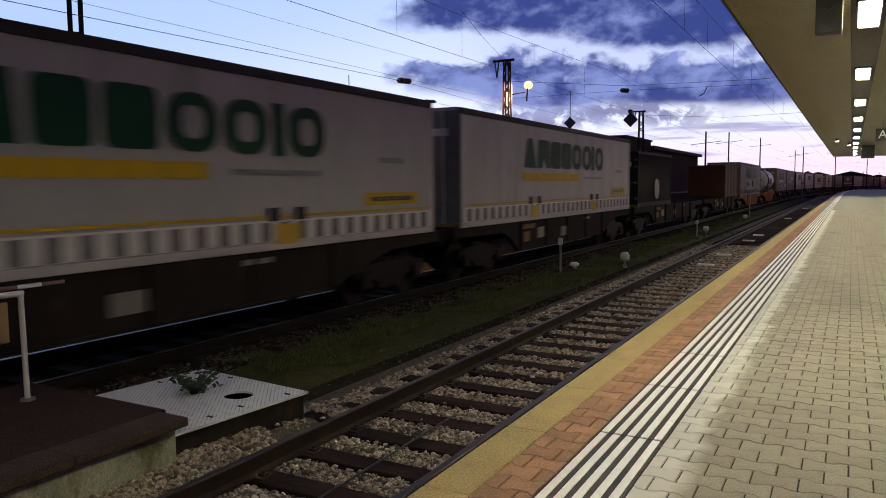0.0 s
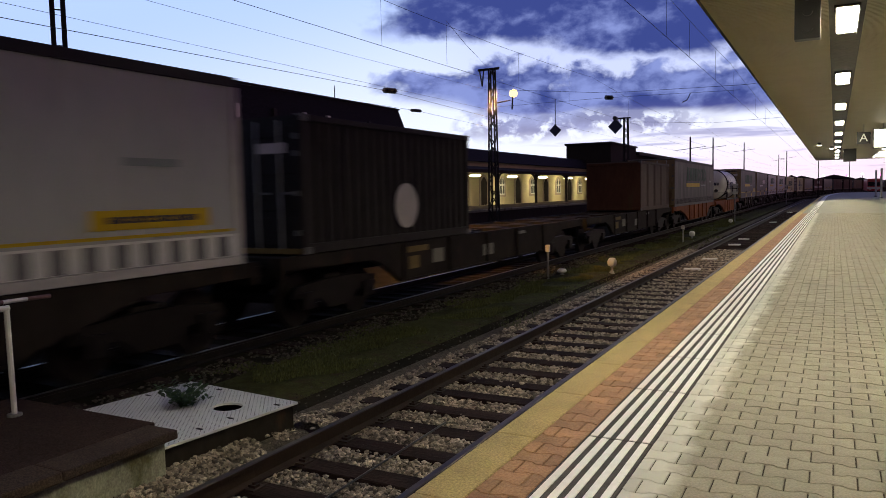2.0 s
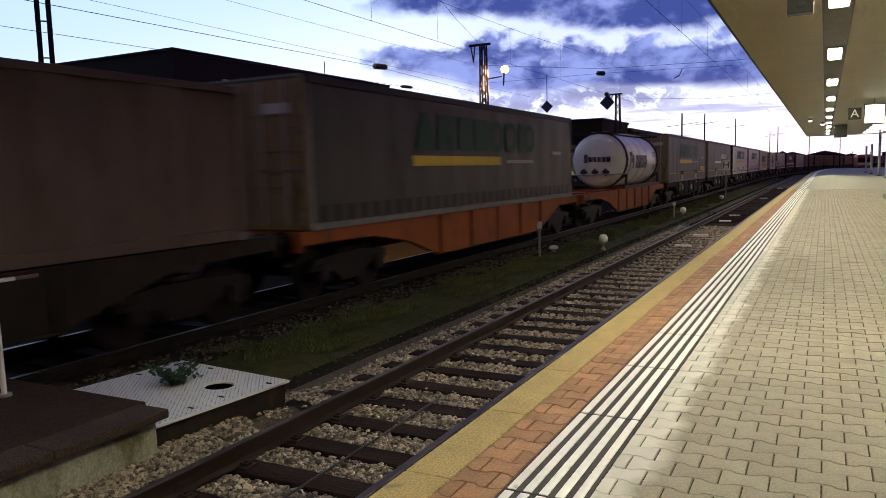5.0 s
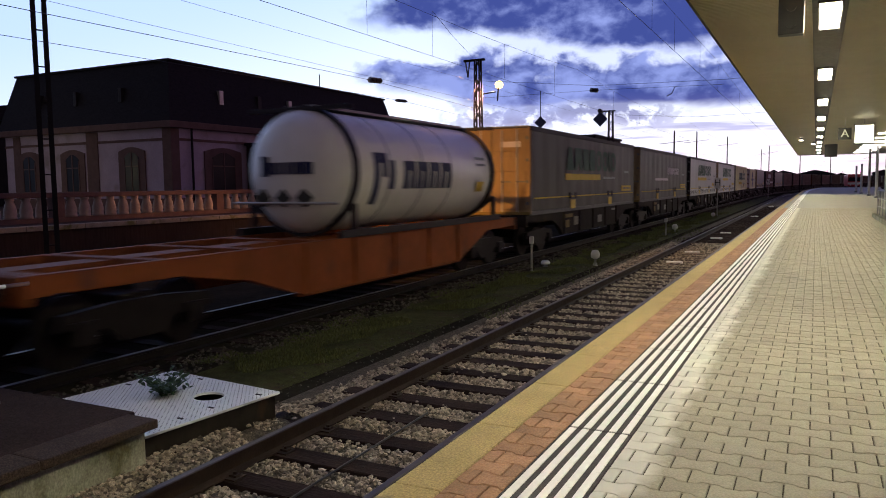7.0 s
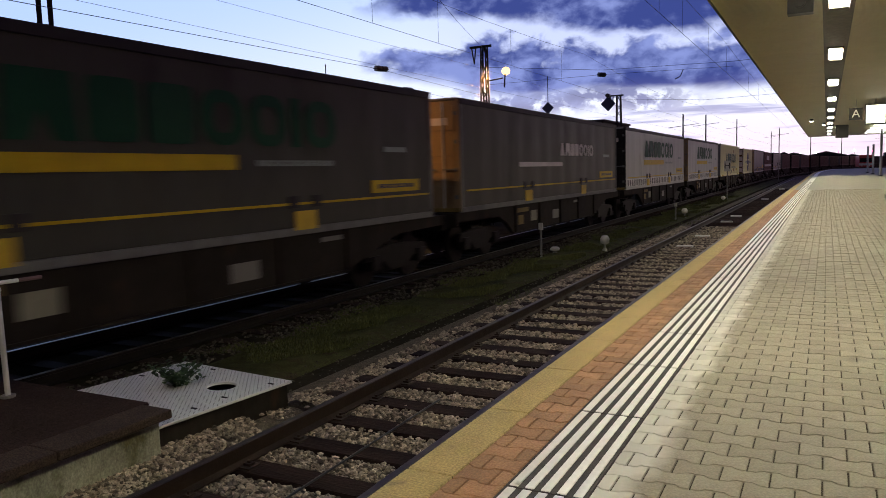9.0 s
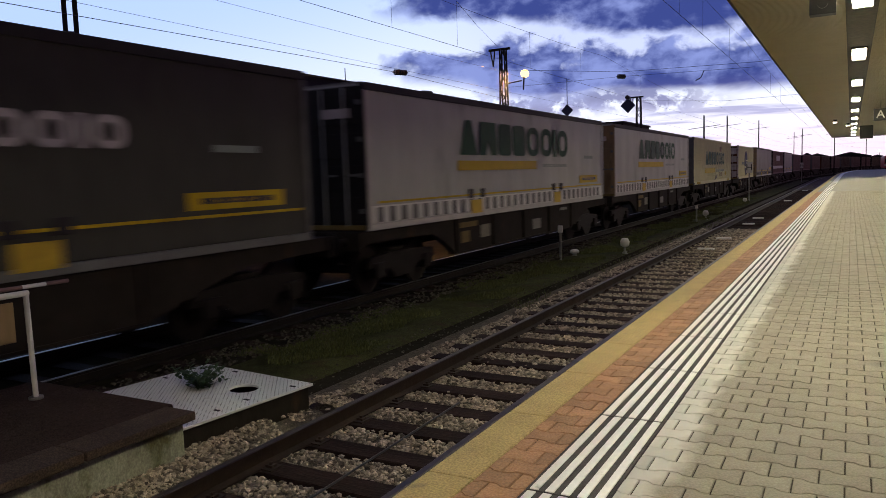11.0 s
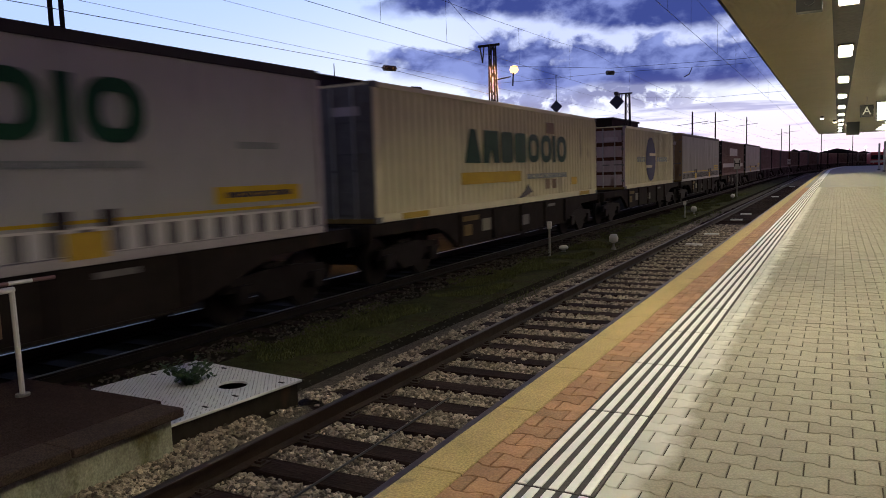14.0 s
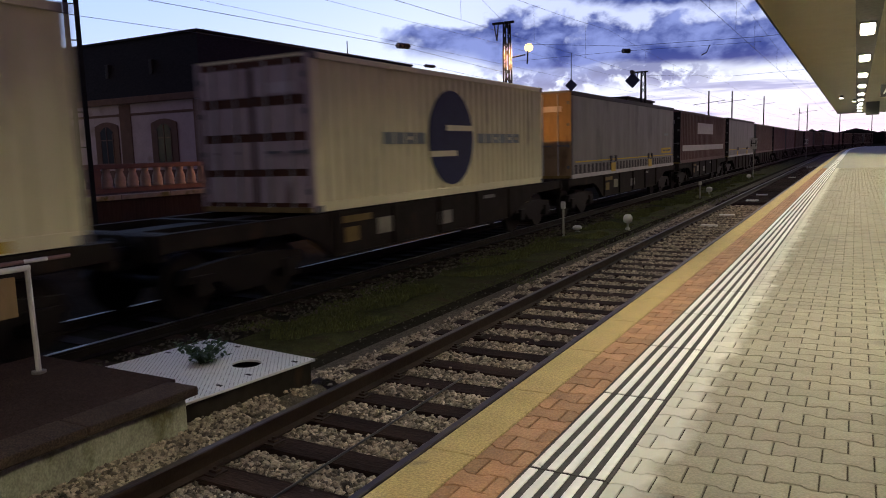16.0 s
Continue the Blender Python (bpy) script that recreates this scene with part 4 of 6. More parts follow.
for i in range(4):
    r = thing("canopy_spotlight", "small bright spotlight at the canopy edge", "spotlight", "canopy spotlights")
    x, y = (-1.0, 55.0) if i == 0 else (-0.75 + 0.45 * i, 58.0 + 3 * i)
    part("can", rod(B(), (x, y, CZ - 0.16), (x, y, CZ + 0.01), 0.12, 12), M["black"], r)
    part("bulb", rod(B(), (x, y, CZ - 0.19), (x, y, CZ - 0.161), 0.11, 12), M["lamp_far"], r)
# stair railing
rail = thing("stair_railing", "grey steel railing on a low kerb by the stairs", "railing")
part("kerb", bx(B(), 1.95, 2.25, 24.0, 33.0, 0.0, 0.16, 0.015), M["concrete"], rail)
for k in range(8):
    part("post", rod(B(), (2.1, 24.3 + 1.2 * k, 0.15), (2.1, 24.3 + 1.2 * k, 1.05), 0.02, 8), M["steel"], rail)
for z in (0.45, 0.75, 1.05):
    part("bar", rod(B(), (2.1, 24.2, z), (2.1, 32.8, z), 0.018, 8), M["steel"], rail)
part("end_post", rod(B(), (2.1, 32.7, 0.15), (2.1, 32.7, 1.1), 0.03, 8), M["steel"], rail)

# ---- the far side: loading platform, station house, masts, wires ----
FX, FZ = -21.0, 0.36
fp = thing("far_platform", "dark old platform across the tracks with a pale edge", "platform", kind="structure")
part("deck", bx(B(), -60, FX - 0.32, -30, 150, FZ - 0.2, FZ - 0.004), M["asphalt"], fp)
part("retaining_wall", bx(B(), FX - 0.3, FX - 0.08, -30, 150, GROUND - 0.05, FZ - 0.16), M["timber"], fp, "sooty dark wall")
for k in range(90):
    y0 = -26 + 2.0 * k
    part("edge_stone", bx(B(), FX - 0.34, FX, y0, y0 + 1.985, FZ - 0.155, FZ, 0.01), M["concrete"], fp)

bal = thing("balustrade", "old stone balustrade with rows of pale balusters", "balustrade")
BXX, BY0, BY1, BZ0, BZ1 = -23.0, -14.0, 33.4, 0.52, 1.36
part("plinth", bx(B(), BXX - 0.16, BXX + 0.16, BY0, BY1, FZ - 0.01, BZ0, 0.01), M["stone"], bal, "red sandstone plinth")
part("top_rail", bx(B(), BXX - 0.15, BXX + 0.15, BY0, BY1, BZ1 - 0.17, BZ1, 0.02), M["stone"], bal, "red sandstone rail")
bprof = ((0.20, 0.0), (0.20, 0.07), (0.185, 0.10), (0.20, 0.18), (0.185, 0.32), (0.15, 0.46), (0.115, 0.56), (0.14, 0.60), (0.14, BZ1 - 0.17 - BZ0))
BAL = meshed("baluster", lathe(B(), bprof, 12), M["balus"], True)
PED = meshed("pedestal", bx(B(), -0.17, 0.17, -0.2, 0.2, 0, BZ1 - 0.17 - BZ0, 0.01), M["stone"])
y = BY0 + 0.2
k = 0
while y < BY1 - 0.1:
    o = new("pedestal" if k % 14 == 0 else "baluster", PED if k % 14 == 0 else BAL)
    o.parent = bal
    o.location = (BXX, y, BZ0)
    y += 0.54
    k += 1

house = thing("station_house", "old station house with pink plaster and a black slate mansard roof", "house")
HX0, HX1, HY0, HY1, HZ0, HZ1, HZ2 = -42.2, -29.0, 27.2, 49.2, 0.3, 4.62, 8.25


def arched(bm, u0, u1, z0, z1, d0, d1, axis, rise=0.35):
    pts = [(u0, z0), (u0, z1 - rise)] + [(u0 + (u1 - u0) * i / 8, z1 - rise + rise * math.sin(math.pi * i / 8)) for i in range(1, 8)] + [(u1, z1 - rise), (u1, z0)]
    return prism(bm, pts, d0, d1, axis)


part("wall", bx(B(), HX0, HX1, HY0, HY1, HZ0, HZ1), M["plaster"], house, "grey pink plaster wall")
part("cornice", bx(B(), HX0 - 0.3, HX1 + 0.3, HY0 - 0.3, HY1 + 0.3, HZ1 - 0.12, HZ1 + 0.22, 0.03), M["stone"], house, "sandstone cornice under the eaves")
part("frieze", bx(B(), HX0 - 0.04, HX1 + 0.04, HY0 - 0.04, HY1 + 0.04, HZ1 - 0.75, HZ1 - 0.62, 0.01), M["stone"], house)
part("base_course", bx(B(), HX0 - 0.06, HX1 + 0.06, HY0 - 0.06, HY1 + 0.06, HZ0, 0.95, 0.02), M["stone"], house)
rb = B()
lo = [rb.verts.new(p) for p in ((HX0 - .25, HY0 - .25, HZ1 + .22), (HX1 + .25, HY0 - .25, HZ1 + .22), (HX1 + .25, HY1 + .25, HZ1 + .22), (HX0 - .25, HY1 + .25, HZ1 + .22))]
hi = [rb.verts.new(p) for p in ((HX0 + .55, HY0 + .55, HZ2 - .3), (HX1 - .55, HY0 + .55, HZ2 - .3), (HX1 - .55, HY1 - .55, HZ2 - .3), (HX0 + .55, HY1 - .55, HZ2 - .3))]
tp = [rb.verts.new(p) for p in ((HX0 + 4.0, HY0 + 4.0, HZ2 + .35), (HX1 - 4.0, HY0 + 4.0, HZ2 + .35), (HX1 - 4.0, HY1 - 4.0, HZ2 + .35), (HX0 + 4.0, HY1 - 4.0, HZ2 + .35))]
for a, b in ((lo, hi), (hi, tp)):
    for i in range(4):
        rb.faces.new((a[i], a[(i + 1) % 4], b[(i + 1) % 4], b[i]))
rb.faces.new(tp)
rb.faces.new(lo[::-1])
roof = part("roof", rb, M["slate"], house, "black slate mansard roof")
part("roof_edge", bx(B(), HX0 + .45, HX1 - .45, HY0 + .45, HY1 - .45, HZ2 - .34, HZ2 - .22, 0.02), M["mast"], roof)
for x in (-40.9, HX1 + 0.0):
    for y in (HY0, HY1):
        part("corner_pier", bx(B(), x - 0.55, x + 0.06, y - 0.06 if y == HY0 else y - 0.5, y + 0.5 if y == HY0 else y + 0.06, 0.95, HZ1 - 0.14, 0.02), M["stone"], house, "rusticated sandstone corner")
part("middle_pier", bx(B(), -35.25, -34.35, HY0 - 0.05, HY0 + 0.3, 0.95, HZ1 - 0.14, 0.02), M["stone"], house)
part("downpipe", rod(B(), (HX1 + 0.16, 28.45, 0.4), (HX1 + 0.16, 28.45, HZ1), 0.06, 8), M["mast"], house, "dark downpipe")


def window(axis, u, w, z0, z1, d, lit=False, stonew=0.24):
    """A window on the wall plane d; u: its middle along the wall."""
    s = -1 if axis == "y" else 1
    r = part("window", arched(B(), u - w / 2 - stonew, u + w / 2 + stonew, z0 - 0.12, z1 + 0.26, d, d + s * 0.07, axis, 0.22), M["stone"], house, "arched window with a stone surround")
    p = arched(B(), u - w / 2, u + w / 2, z0, z1, d + s * 0.071, d + s * 0.078, axis, 0.12 if lit else 0.3)
    part("pane", p, M["litpane"] if lit else M["pane"], r, "warmly lit glass" if lit else "dark glass")
    f = B()
    for a, b, c, e in ((u - 0.035, u + 0.035, z0, z1 - 0.02), (u - w / 2, u + w / 2, z0 + (z1 - z0) * 0.62, z0 + (z1 - z0) * 0.62 + 0.06), (u - w / 2, u - w / 2 + 0.06, z0, z1 - 0.36), (u + w / 2 - 0.06, u + w / 2, z0, z1 - 0.36)):
        if axis == "y":
            bx(f, a, b, d - 0.10, d - 0.079, c, e)
        else:
            bx(f, d + 0.079, d + 0.10, a, b, c, e)
    part("frame", f, M["white"] if lit else M["stone"], r)
    sill = (u - w / 2 - 0.3, u + w / 2 + 0.3, d - 0.2, d) if axis == "y" else (d, d + 0.2, u - w / 2 - 0.3, u + w / 2 + 0.3)
    part("sill", bx(B(), *sill, z0 - 0.2, z0 - 0.06, 0.01), M["stone"], r)


for u in (-31.8, -36.4, -40.1):
    window("y", u, 1.1, 1.35, 3.35, HY0, stonew=0.42)
window("x", 30.8, 1.8, 1.35, 3.35, HX1, stonew=0.5)
for y, lit in ((30.9, True), (34.0, False), (36.8, True), (39.2, True), (44.0, False)):
    part("dormer_light", bx(B(), HX1 - 0.5, HX1 - 0.02, y - 0.15, y + 0.15, 5.95, 6.7, 0.02), M["alu"] if lit else M["rim"], roof, "small roof window")
for x in (-32.5, -36.0, -39.0):
    part("dormer_light", bx(B(), x - 0.12, x + 0.12, HY0 - 0.03, HY0 + 0.5, 5.95, 6.7, 0.02), M["rim"], roof, "small roof window")
part("chimney_rod", rod(B(), (HX1 - 1.2, 41.5, HZ2 - 0.3), (HX1 - 1.2, 41.5, HZ2 + 0.75), 0.03, 6), M["mast"], roof)

annex = thing("timber_annex", "dark timber shed built against the station house", "shed")
part("body", bx(B(), HX1 + 0.1, -28.3, 32.6, 36.1, FZ - 0.01, 3.8), M["timber"], annex)
part("roof", bx(B(), HX1 + 0.1, -28.1, 32.4, 36.4, 3.802, 3.95, 0.02), M["slate"], annex)
for k in range(9):
    part("batten", bx(B(), -28.299, -28.26, 32.75 + 0.4 * k, 32.82 + 0.4 * k, FZ, 3.78), M["timber"], annex)

long = thing("station_wing", "long cream station wing under a dark platform roof", "station building")
part("wall", bx(B(), -36, -29.06, 49.26, 108, FZ - 0.02, 4.4), M["cream"], long, "cream plaster wall lit by lanterns")
part("lit_wall", bx(B(), -29.05, -28.98, 40.0, 49.2, FZ, 3.7), M["cream"], long, "cream plaster under the platform roof")
part("wing_roof", prism(B(), ((-36.4, 4.4), (-28.6, 4.4), (-29.6, 5.6), (-35.4, 5.6)), 49.6, 108.4, "y"), M["slate"], long, "black slate roof")
rb = B()
ends = [[rb.verts.new(p) for p in row] for row in (
    ((-28.95, 37.2, 3.95), (-28.95, 37.2, 3.75), (-26.3, 34.6, 3.22), (-26.3, 34.6, 3.50)),
    ((-28.95, 108, 3.95), (-28.95, 108, 3.75), (-26.3, 108, 3.22), (-26.3, 108, 3.50)))]
for k in range(4):
    rb.faces.new((ends[0][k], ends[0][(k + 1) % 4], ends[1][(k + 1) % 4], ends[1][k]))
rb.faces.new(ends[0][::-1])
rb.faces.new(ends[1])
proof = part("platform_roof", rb, M["timber"], long, "dark timber platform roof")
for k in range(8):
    y = 41.6 + 9.5 * k
    c = part("roof_column", rod(B(), (-26.6, y, FZ), (-26.6, y, 3.3), 0.13, 10), M["mast"], long, "dark cast iron column")
    br = B()
    for s in (-1, 1):
        for i in range(5):
            a0, a1 = math.pi / 2 * i / 5, math.pi / 2 * (i + 1) / 5
            rod(br, (-26.6, y + s * 1.2 * (1 - math.cos(a0)), 2.2 + 1.1 * math.sin(a0)), (-26.6, y + s * 1.2 * (1 - math.cos(a1)), 2.2 + 1.1 * math.sin(a1)), 0.10, 6)
    part("bracket", br, M["mast"], c)
# timber-framed glazed bay
bay = part("glazed_bay", bx(B(), -28.978, -28.93, 41.4, 47.9, FZ + 0.55, 3.45), M["cream"], long, "wide glazed bay with timber posts")
for k in range(7):
    y = 41.45 + 1.06 * k
    part("post", bx(B(), -28.928, -28.86, y - 0.09, y + 0.09, FZ, 3.45), M["timber"] if k % 2 else M["balus"], bay)
for k in range(6):
    y = 41.98 + 1.06 * k
    glow = k in (3, 4)
    part("pane", bx(B(), -28.928, -28.90, y - 0.42, y + 0.42, FZ + 0.7, 2.32), M["litpane"] if glow else M["pane"], bay, "warmly lit glass" if glow else "dark glass")
    part("pane", bx(B(), -28.928, -28.90, y - 0.36, y + 0.36, 2.5, 3.3), M["pane"] if k % 2 else M["cream"], bay)
part("transom", bx(B(), -28.92, -28.84, 41.4, 47.9, 2.34, 2.47), M["white"], bay)
part("pilaster", bx(B(), -28.978, -28.8, 48.4, 48.75, FZ, 3.7), M["stone"], long)
part("side_door", arched(B(), 40.25, 41.1, FZ, 2.9, -28.978, -28.93, "x", 0.2), M["timber"], long, "dark recessed door")
for k in range(14):
    y = 50.25 + 4.2 * k
    dr = k % 2 == 1
    r = part("door" if dr else "window", arched(B(), y - 1.0, y + 1.0, FZ + (0.0 if dr else 0.75), 3.25, -29.059, -28.99, "x", 0.6), M["balus"], long, "arched opening with a stone surround")
    part("pane", arched(B(), y - 0.66, y + 0.66, FZ + (0.05 if dr else 0.95), 3.0, -28.989, -28.98, "x", 0.5), M["timber"] if dr else M["pane"], r)
    if not dr:
        f = B()
        for a, b, c, e in ((y - 0.05, y + 0.05, FZ + 0.95, 2.95), (y - 0.66, y + 0.66, 2.2, 2.32), (y - 0.66, y - 0.57, FZ + 0.95, 2.5), (y + 0.57, y + 0.66, FZ + 0.95, 2.5), (y - 0.66, y + 0.66, FZ + 0.95, FZ + 1.05)):
            bx(f, -28.979, -28.95, a, b, c, e)
        part("frame", f, M["white"], r, "white window frame")
for k in range(7):
    y = 49.6 + 8.4 * k
    r = thing("station_lantern", "glowing round lantern under the platform roof", "lantern", "lanterns under the station roof")
    part("rod", rod(B(), (-27.6, y, 3.12), (-27.6, y, 3.6), 0.02, 6), M["mast"], r)
    part("globe", lathe(B(), ((0.05, 2.93), (0.40, 2.97), (0.50, 3.03), (0.40, 3.09), (0.05, 3.13)), 16, at=(-27.6, y, 0)), M["lantern"], r, "glowing glass globe", True)
for y in (38.2, 46.0, 52.5):
    r = thing("platform_bench", "dark slatted bench in front of the station wall", "bench", "station benches")
    for i in range(4):
        part("slat", bx(B(), -27.9 + 0.11 * i, -27.81 + 0.11 * i, y - 0.8, y + 0.8, FZ + 0.42, FZ + 0.45), M["timber"], r)
    for s in (-0.7, 0.7):
        part("leg", bx(B(), -27.9, -27.5, y + s - 0.03, y + s + 0.03, FZ - 0.005, FZ + 0.42), M["mast"], r)
bike = thing("bicycle", "dark bicycle leaning by the station wall", "bicycle", at=pose(-26.2, 43.2, FZ + 0.34))
for y in (-0.52, 0.52):
    w = part("wheel", B(), M["black"], bike)
    t = B()
    for i in range(16):
        a0, a1 = 2 * math.pi * i / 16, 2 * math.pi * (i + 1) / 16
        rod(t, (0, y + 0.33 * math.cos(a0), 0.33 * math.sin(a0)), (0, y + 0.33 * math.cos(a1), 0.33 * math.sin(a1)), 0.018, 6)
    w.data = meshed("wheel", t, M["black"])
bm = B()
for a, b in (((0, -0.52, 0), (0, -0.1, 0.02)), ((0, -0.1, 0.02), (0, -0.22, 0.55)), ((0, -0.52, 0), (0, -0.2, 0.45)), ((0, -0.2, 0.45), (0, 0.38, 0.5)), ((0, -0.1, 0.02), (0, 0.38, 0.45)), ((0, 0.52, 0), (0, 0.36, 0.62)), ((-0.25, 0.34, 0.64), (0.25, 0.34, 0.64))):
    rod(bm, a, b, 0.016, 6)
part("frame", bm, M["mast"], bike)
part("saddle", bx(B(), -0.06, 0.06, -0.36, -0.12, 0.55, 0.6, 0.02), M["black"], bike)

block = thing("stair_tower", "dark flat-roofed stair tower beyond the station", "building")
part("body", bx(B(), -32.0, -26.0, 96.0, 110.0, FZ - 0.02, 7.6), M["timber"], block)
part("parapet", bx(B(), -32.2, -25.8, 95.8, 110.2, 7.602, 7.85, 0.03), M["mast"], block)
foot = thing("roofed_footbridge", "dark roofed footbridge beside the stair tower", "footbridge")
part("roof", prism(B(), ((-34, 6.9), (-25.6, 6.6), (-25.6, 7.1), (-34, 7.3)), 110.3, 150, "y"), M["mast"], foot)
part("body", bx(B(), -33.5, -26.2, 111.0, 149.0, FZ - 0.02, 6.62), M["timber"], foot)

back = thing("distant_houses", "low dark roofs on the horizon", "backdrop", kind="structure")
q = random.Random(17)
bm = B()
for k in range(70):
    x = -420 + 9.5 * k + q.uniform(-3, 3)
    w, h = q.uniform(8, 22), q.uniform(2.0, 9.0)
    yb = 430 + q.uniform(0, 60)
    prism(bm, ((x, GROUND), (x, h * 0.7), (x + w * 0.5, h), (x + w, h * 0.7), (x + w, GROUND)), yb, yb + 12, "y")
part("roof_line", bm, M["farwood"], back)
left = thing("left_shed", "long low dark shed beyond the balustrade", "shed")
part("body", bx(B(), -75, -50, 26, 40, FZ - 0.2, 6.2), M["timber"], left)
part("roof", prism(B(), ((25.5, 6.2), (40.5, 6.2), (33, 7.4)), -75.5, -49.5, "x"), M["slate"], left)
lampx = thing("street_lamp", "glowing lamp on a short white post", "street lamp")
part("post", rod(B(), (-37.5, 22.0, FZ), (-37.5, 22.0, 2.35), 0.07, 8), M["white"], lampx)
part("head", lathe(B(), ((0.05, 2.35), (0.22, 2.42), (0.22, 2.55), (0.05, 2.62)), 12, at=(-37.5, 22.0, 0)), M["lantern"], lampx, "glowing lamp head", True)

# -- masts --


def mast(x, y, h, w, name_label, arm=True, taper=0.55):
    r = thing("catenary_mast", name_label, "mast", "lattice masts", at=pose(x, y, GROUND - 0.02))
    h -= GROUND
    for sx in (-1, 1):
        for sy in (-1, 1):
            part("leg", rod(B(), (sx * w / 2, sy * w / 2, 0), (sx * w / 2 * taper, sy * w / 2 * taper, h), 0.042, 4), M["mast"], r)
    lat = B()
    n = int(h / 0.55)
    for i in range(n):
        z0, z1 = h * i / n, h * (i + 1) / n
        a, b = w / 2 * (1 - (1 - taper) * z0 / h), w / 2 * (1 - (1 - taper) * z1 / h)
        for s in (-1, 1):
            f = s if i % 2 else -s
            rod(lat, (f * a, s * a, z0), (-f * b, s * b, z1), 0.024, 4)
            rod(lat, (s * a, f * a, z0), (s * b, -f * b, z1), 0.024, 4)
    part("lattice", lat, M["mast"], r)
    if arm:
        part("cross_arm", bx(B(), -0.7, 0.35, -0.05, 0.05, h - 0.05, h + 0.05), M["mast"], r)
        ins = B()
        for dx in (-0.62, -0.42):
            rod(ins, (dx, 0, h - 0.05), (-0.5, 0, h - 0.75), 0.035, 6)
        part("insulator", ins, M["ceramic"], r)
    return r


pm = thing("twin_leg_mast", "tall slim mast of two dark channels", "mast", at=pose(-14.0, 9.85, GROUND - 0.02, 0, 0, 55))
for s in (-0.10, 0.10):
    part("leg", bx(B(), s - 0.048, s + 0.048, -0.06, 0.06, 0, 10.5), M["mast"], pm)
for k in range(14):
    part("batten", bx(B(), -0.051, 0.051, -0.012, 0.012, 0.6 + 0.72 * k, 0.625 + 0.72 * k), M["mast"], pm)
part("lamp_arm", rod(B(), (0, 0, 9.55), (0.52, 0.1, 9.7), 0.04, 8), M["mast"], pm)
part("lamp_hood", lathe(B(), ((0.05, 0.0), (0.27, -0.05), (0.27, 0.06), (0.22, 0.12), (0.05, 0.16)), 14, at=(0.55, 0.1, 9.72)), M["mast"], pm, "dark hood of a sodium floodlight", True)
m2 = mast(-14.0, 31.4, 7.15, 0.40, "dark lattice catenary mast with a lit floodlight")
fl = thing("floodlight", "glowing orange floodlight on the mast", "floodlight")
part("bracket", rod(B(), (-13.9, 31.6, 5.6), (-13.45, 32.2, 5.75), 0.03, 6), M["mast"], fl)
part("bulb", lathe(B(), ((0.04, 5.92), (0.17, 5.99), (0.21, 6.12), (0.15, 6.26), (0.04, 6.3)), 12, at=(-13.45, 32.6, 0)), M["sodium"], fl, "glowing lamp", True)
part("post", rod(B(), (-13.45, 32.4, 5.35), (-13.45, 32.5, 5.95), 0.035, 6), M["mast"], fl)
mast(-14.0, 56.0, 6.9, 0.5, "dark lattice catenary mast in the distance")
for x, y, h in ((-14, 84, 7.1), (-14, 101, 8.0), (-13, 128, 8.7), (-9, 150, 8.0), (-6, 175, 9.0), (-16, 190, 9.0), (-3, 205, 9.0), (2, 240, 9.0)):
    r = thing("slender_mast", "thin far catenary mast against the sky", "mast", "far masts", at=pose(x + (0 if y < 140 else bend(y)), y, GROUND - 0.02))
    part("pole", rod(B(), (0, 0, 0), (0, 0, h + 1.0), 0.13, 6, 0.08), M["mast"], r)
    part("arm", rod(B(), (-1.6, 0, h - 0.4), (1.6, 0, h - 0.1), 0.03, 5), M["mast"], r)


def board(x, y, z, s):
    r = thing("diamond_board", "dark diamond-shaped board hung from the wires", "sign", "diamond boards", at=pose(x, y, z))
    part("plate", prism(B(), ((-s, 0), (0, -s), (s, 0), (0, s)), -0.01, 0.01, "y"), M["signblue"], r)
    part("hanger", rod(B(), (0, 0.02, s * 0.8), (0, 0.02, 4.76 - z), 0.014, 5), M["wire"], r)


board(-8.9, 33.6, 4.36, 0.34)
board(-8.9, 25.4, 3.64, 0.22)


def wire(name, pts, r=0.010, label="thin overhead wire along the track"):
    c = bpy.data.curves.new(name, "CURVE")
    c.dimensions, c.bevel_depth, c.bevel_resolution = "3D", r * 0.75, 0
    s = c.splines.new("POLY")
    s.points.add(len(pts) - 1)
    for p, v in zip(s.points, pts):
        p.co = (*v, 1)
    o = new(name, c)
    o.data.materials.append(M["wire"])
    dg = bpy.context.evaluated_depsgraph_get()
    me = bpy.data.meshes.new_from_object(o.evaluated_get(dg))
    bpy.data.objects.remove(o)
    return tagged(new(name, me), label, "wire", "overhead wires")


def along(x, z, y0=-20, y1=200, sag=0.0, span=30.0, r=0.007):
    pts = []
    y = y0
    while y <= y1:
        f = ((y / span) % 1.0)
        pts.append((x + bend(y), y, z - sag * 4 * f * (1 - f)))
        y += span / 6
    wire("contact_wire", pts, r)


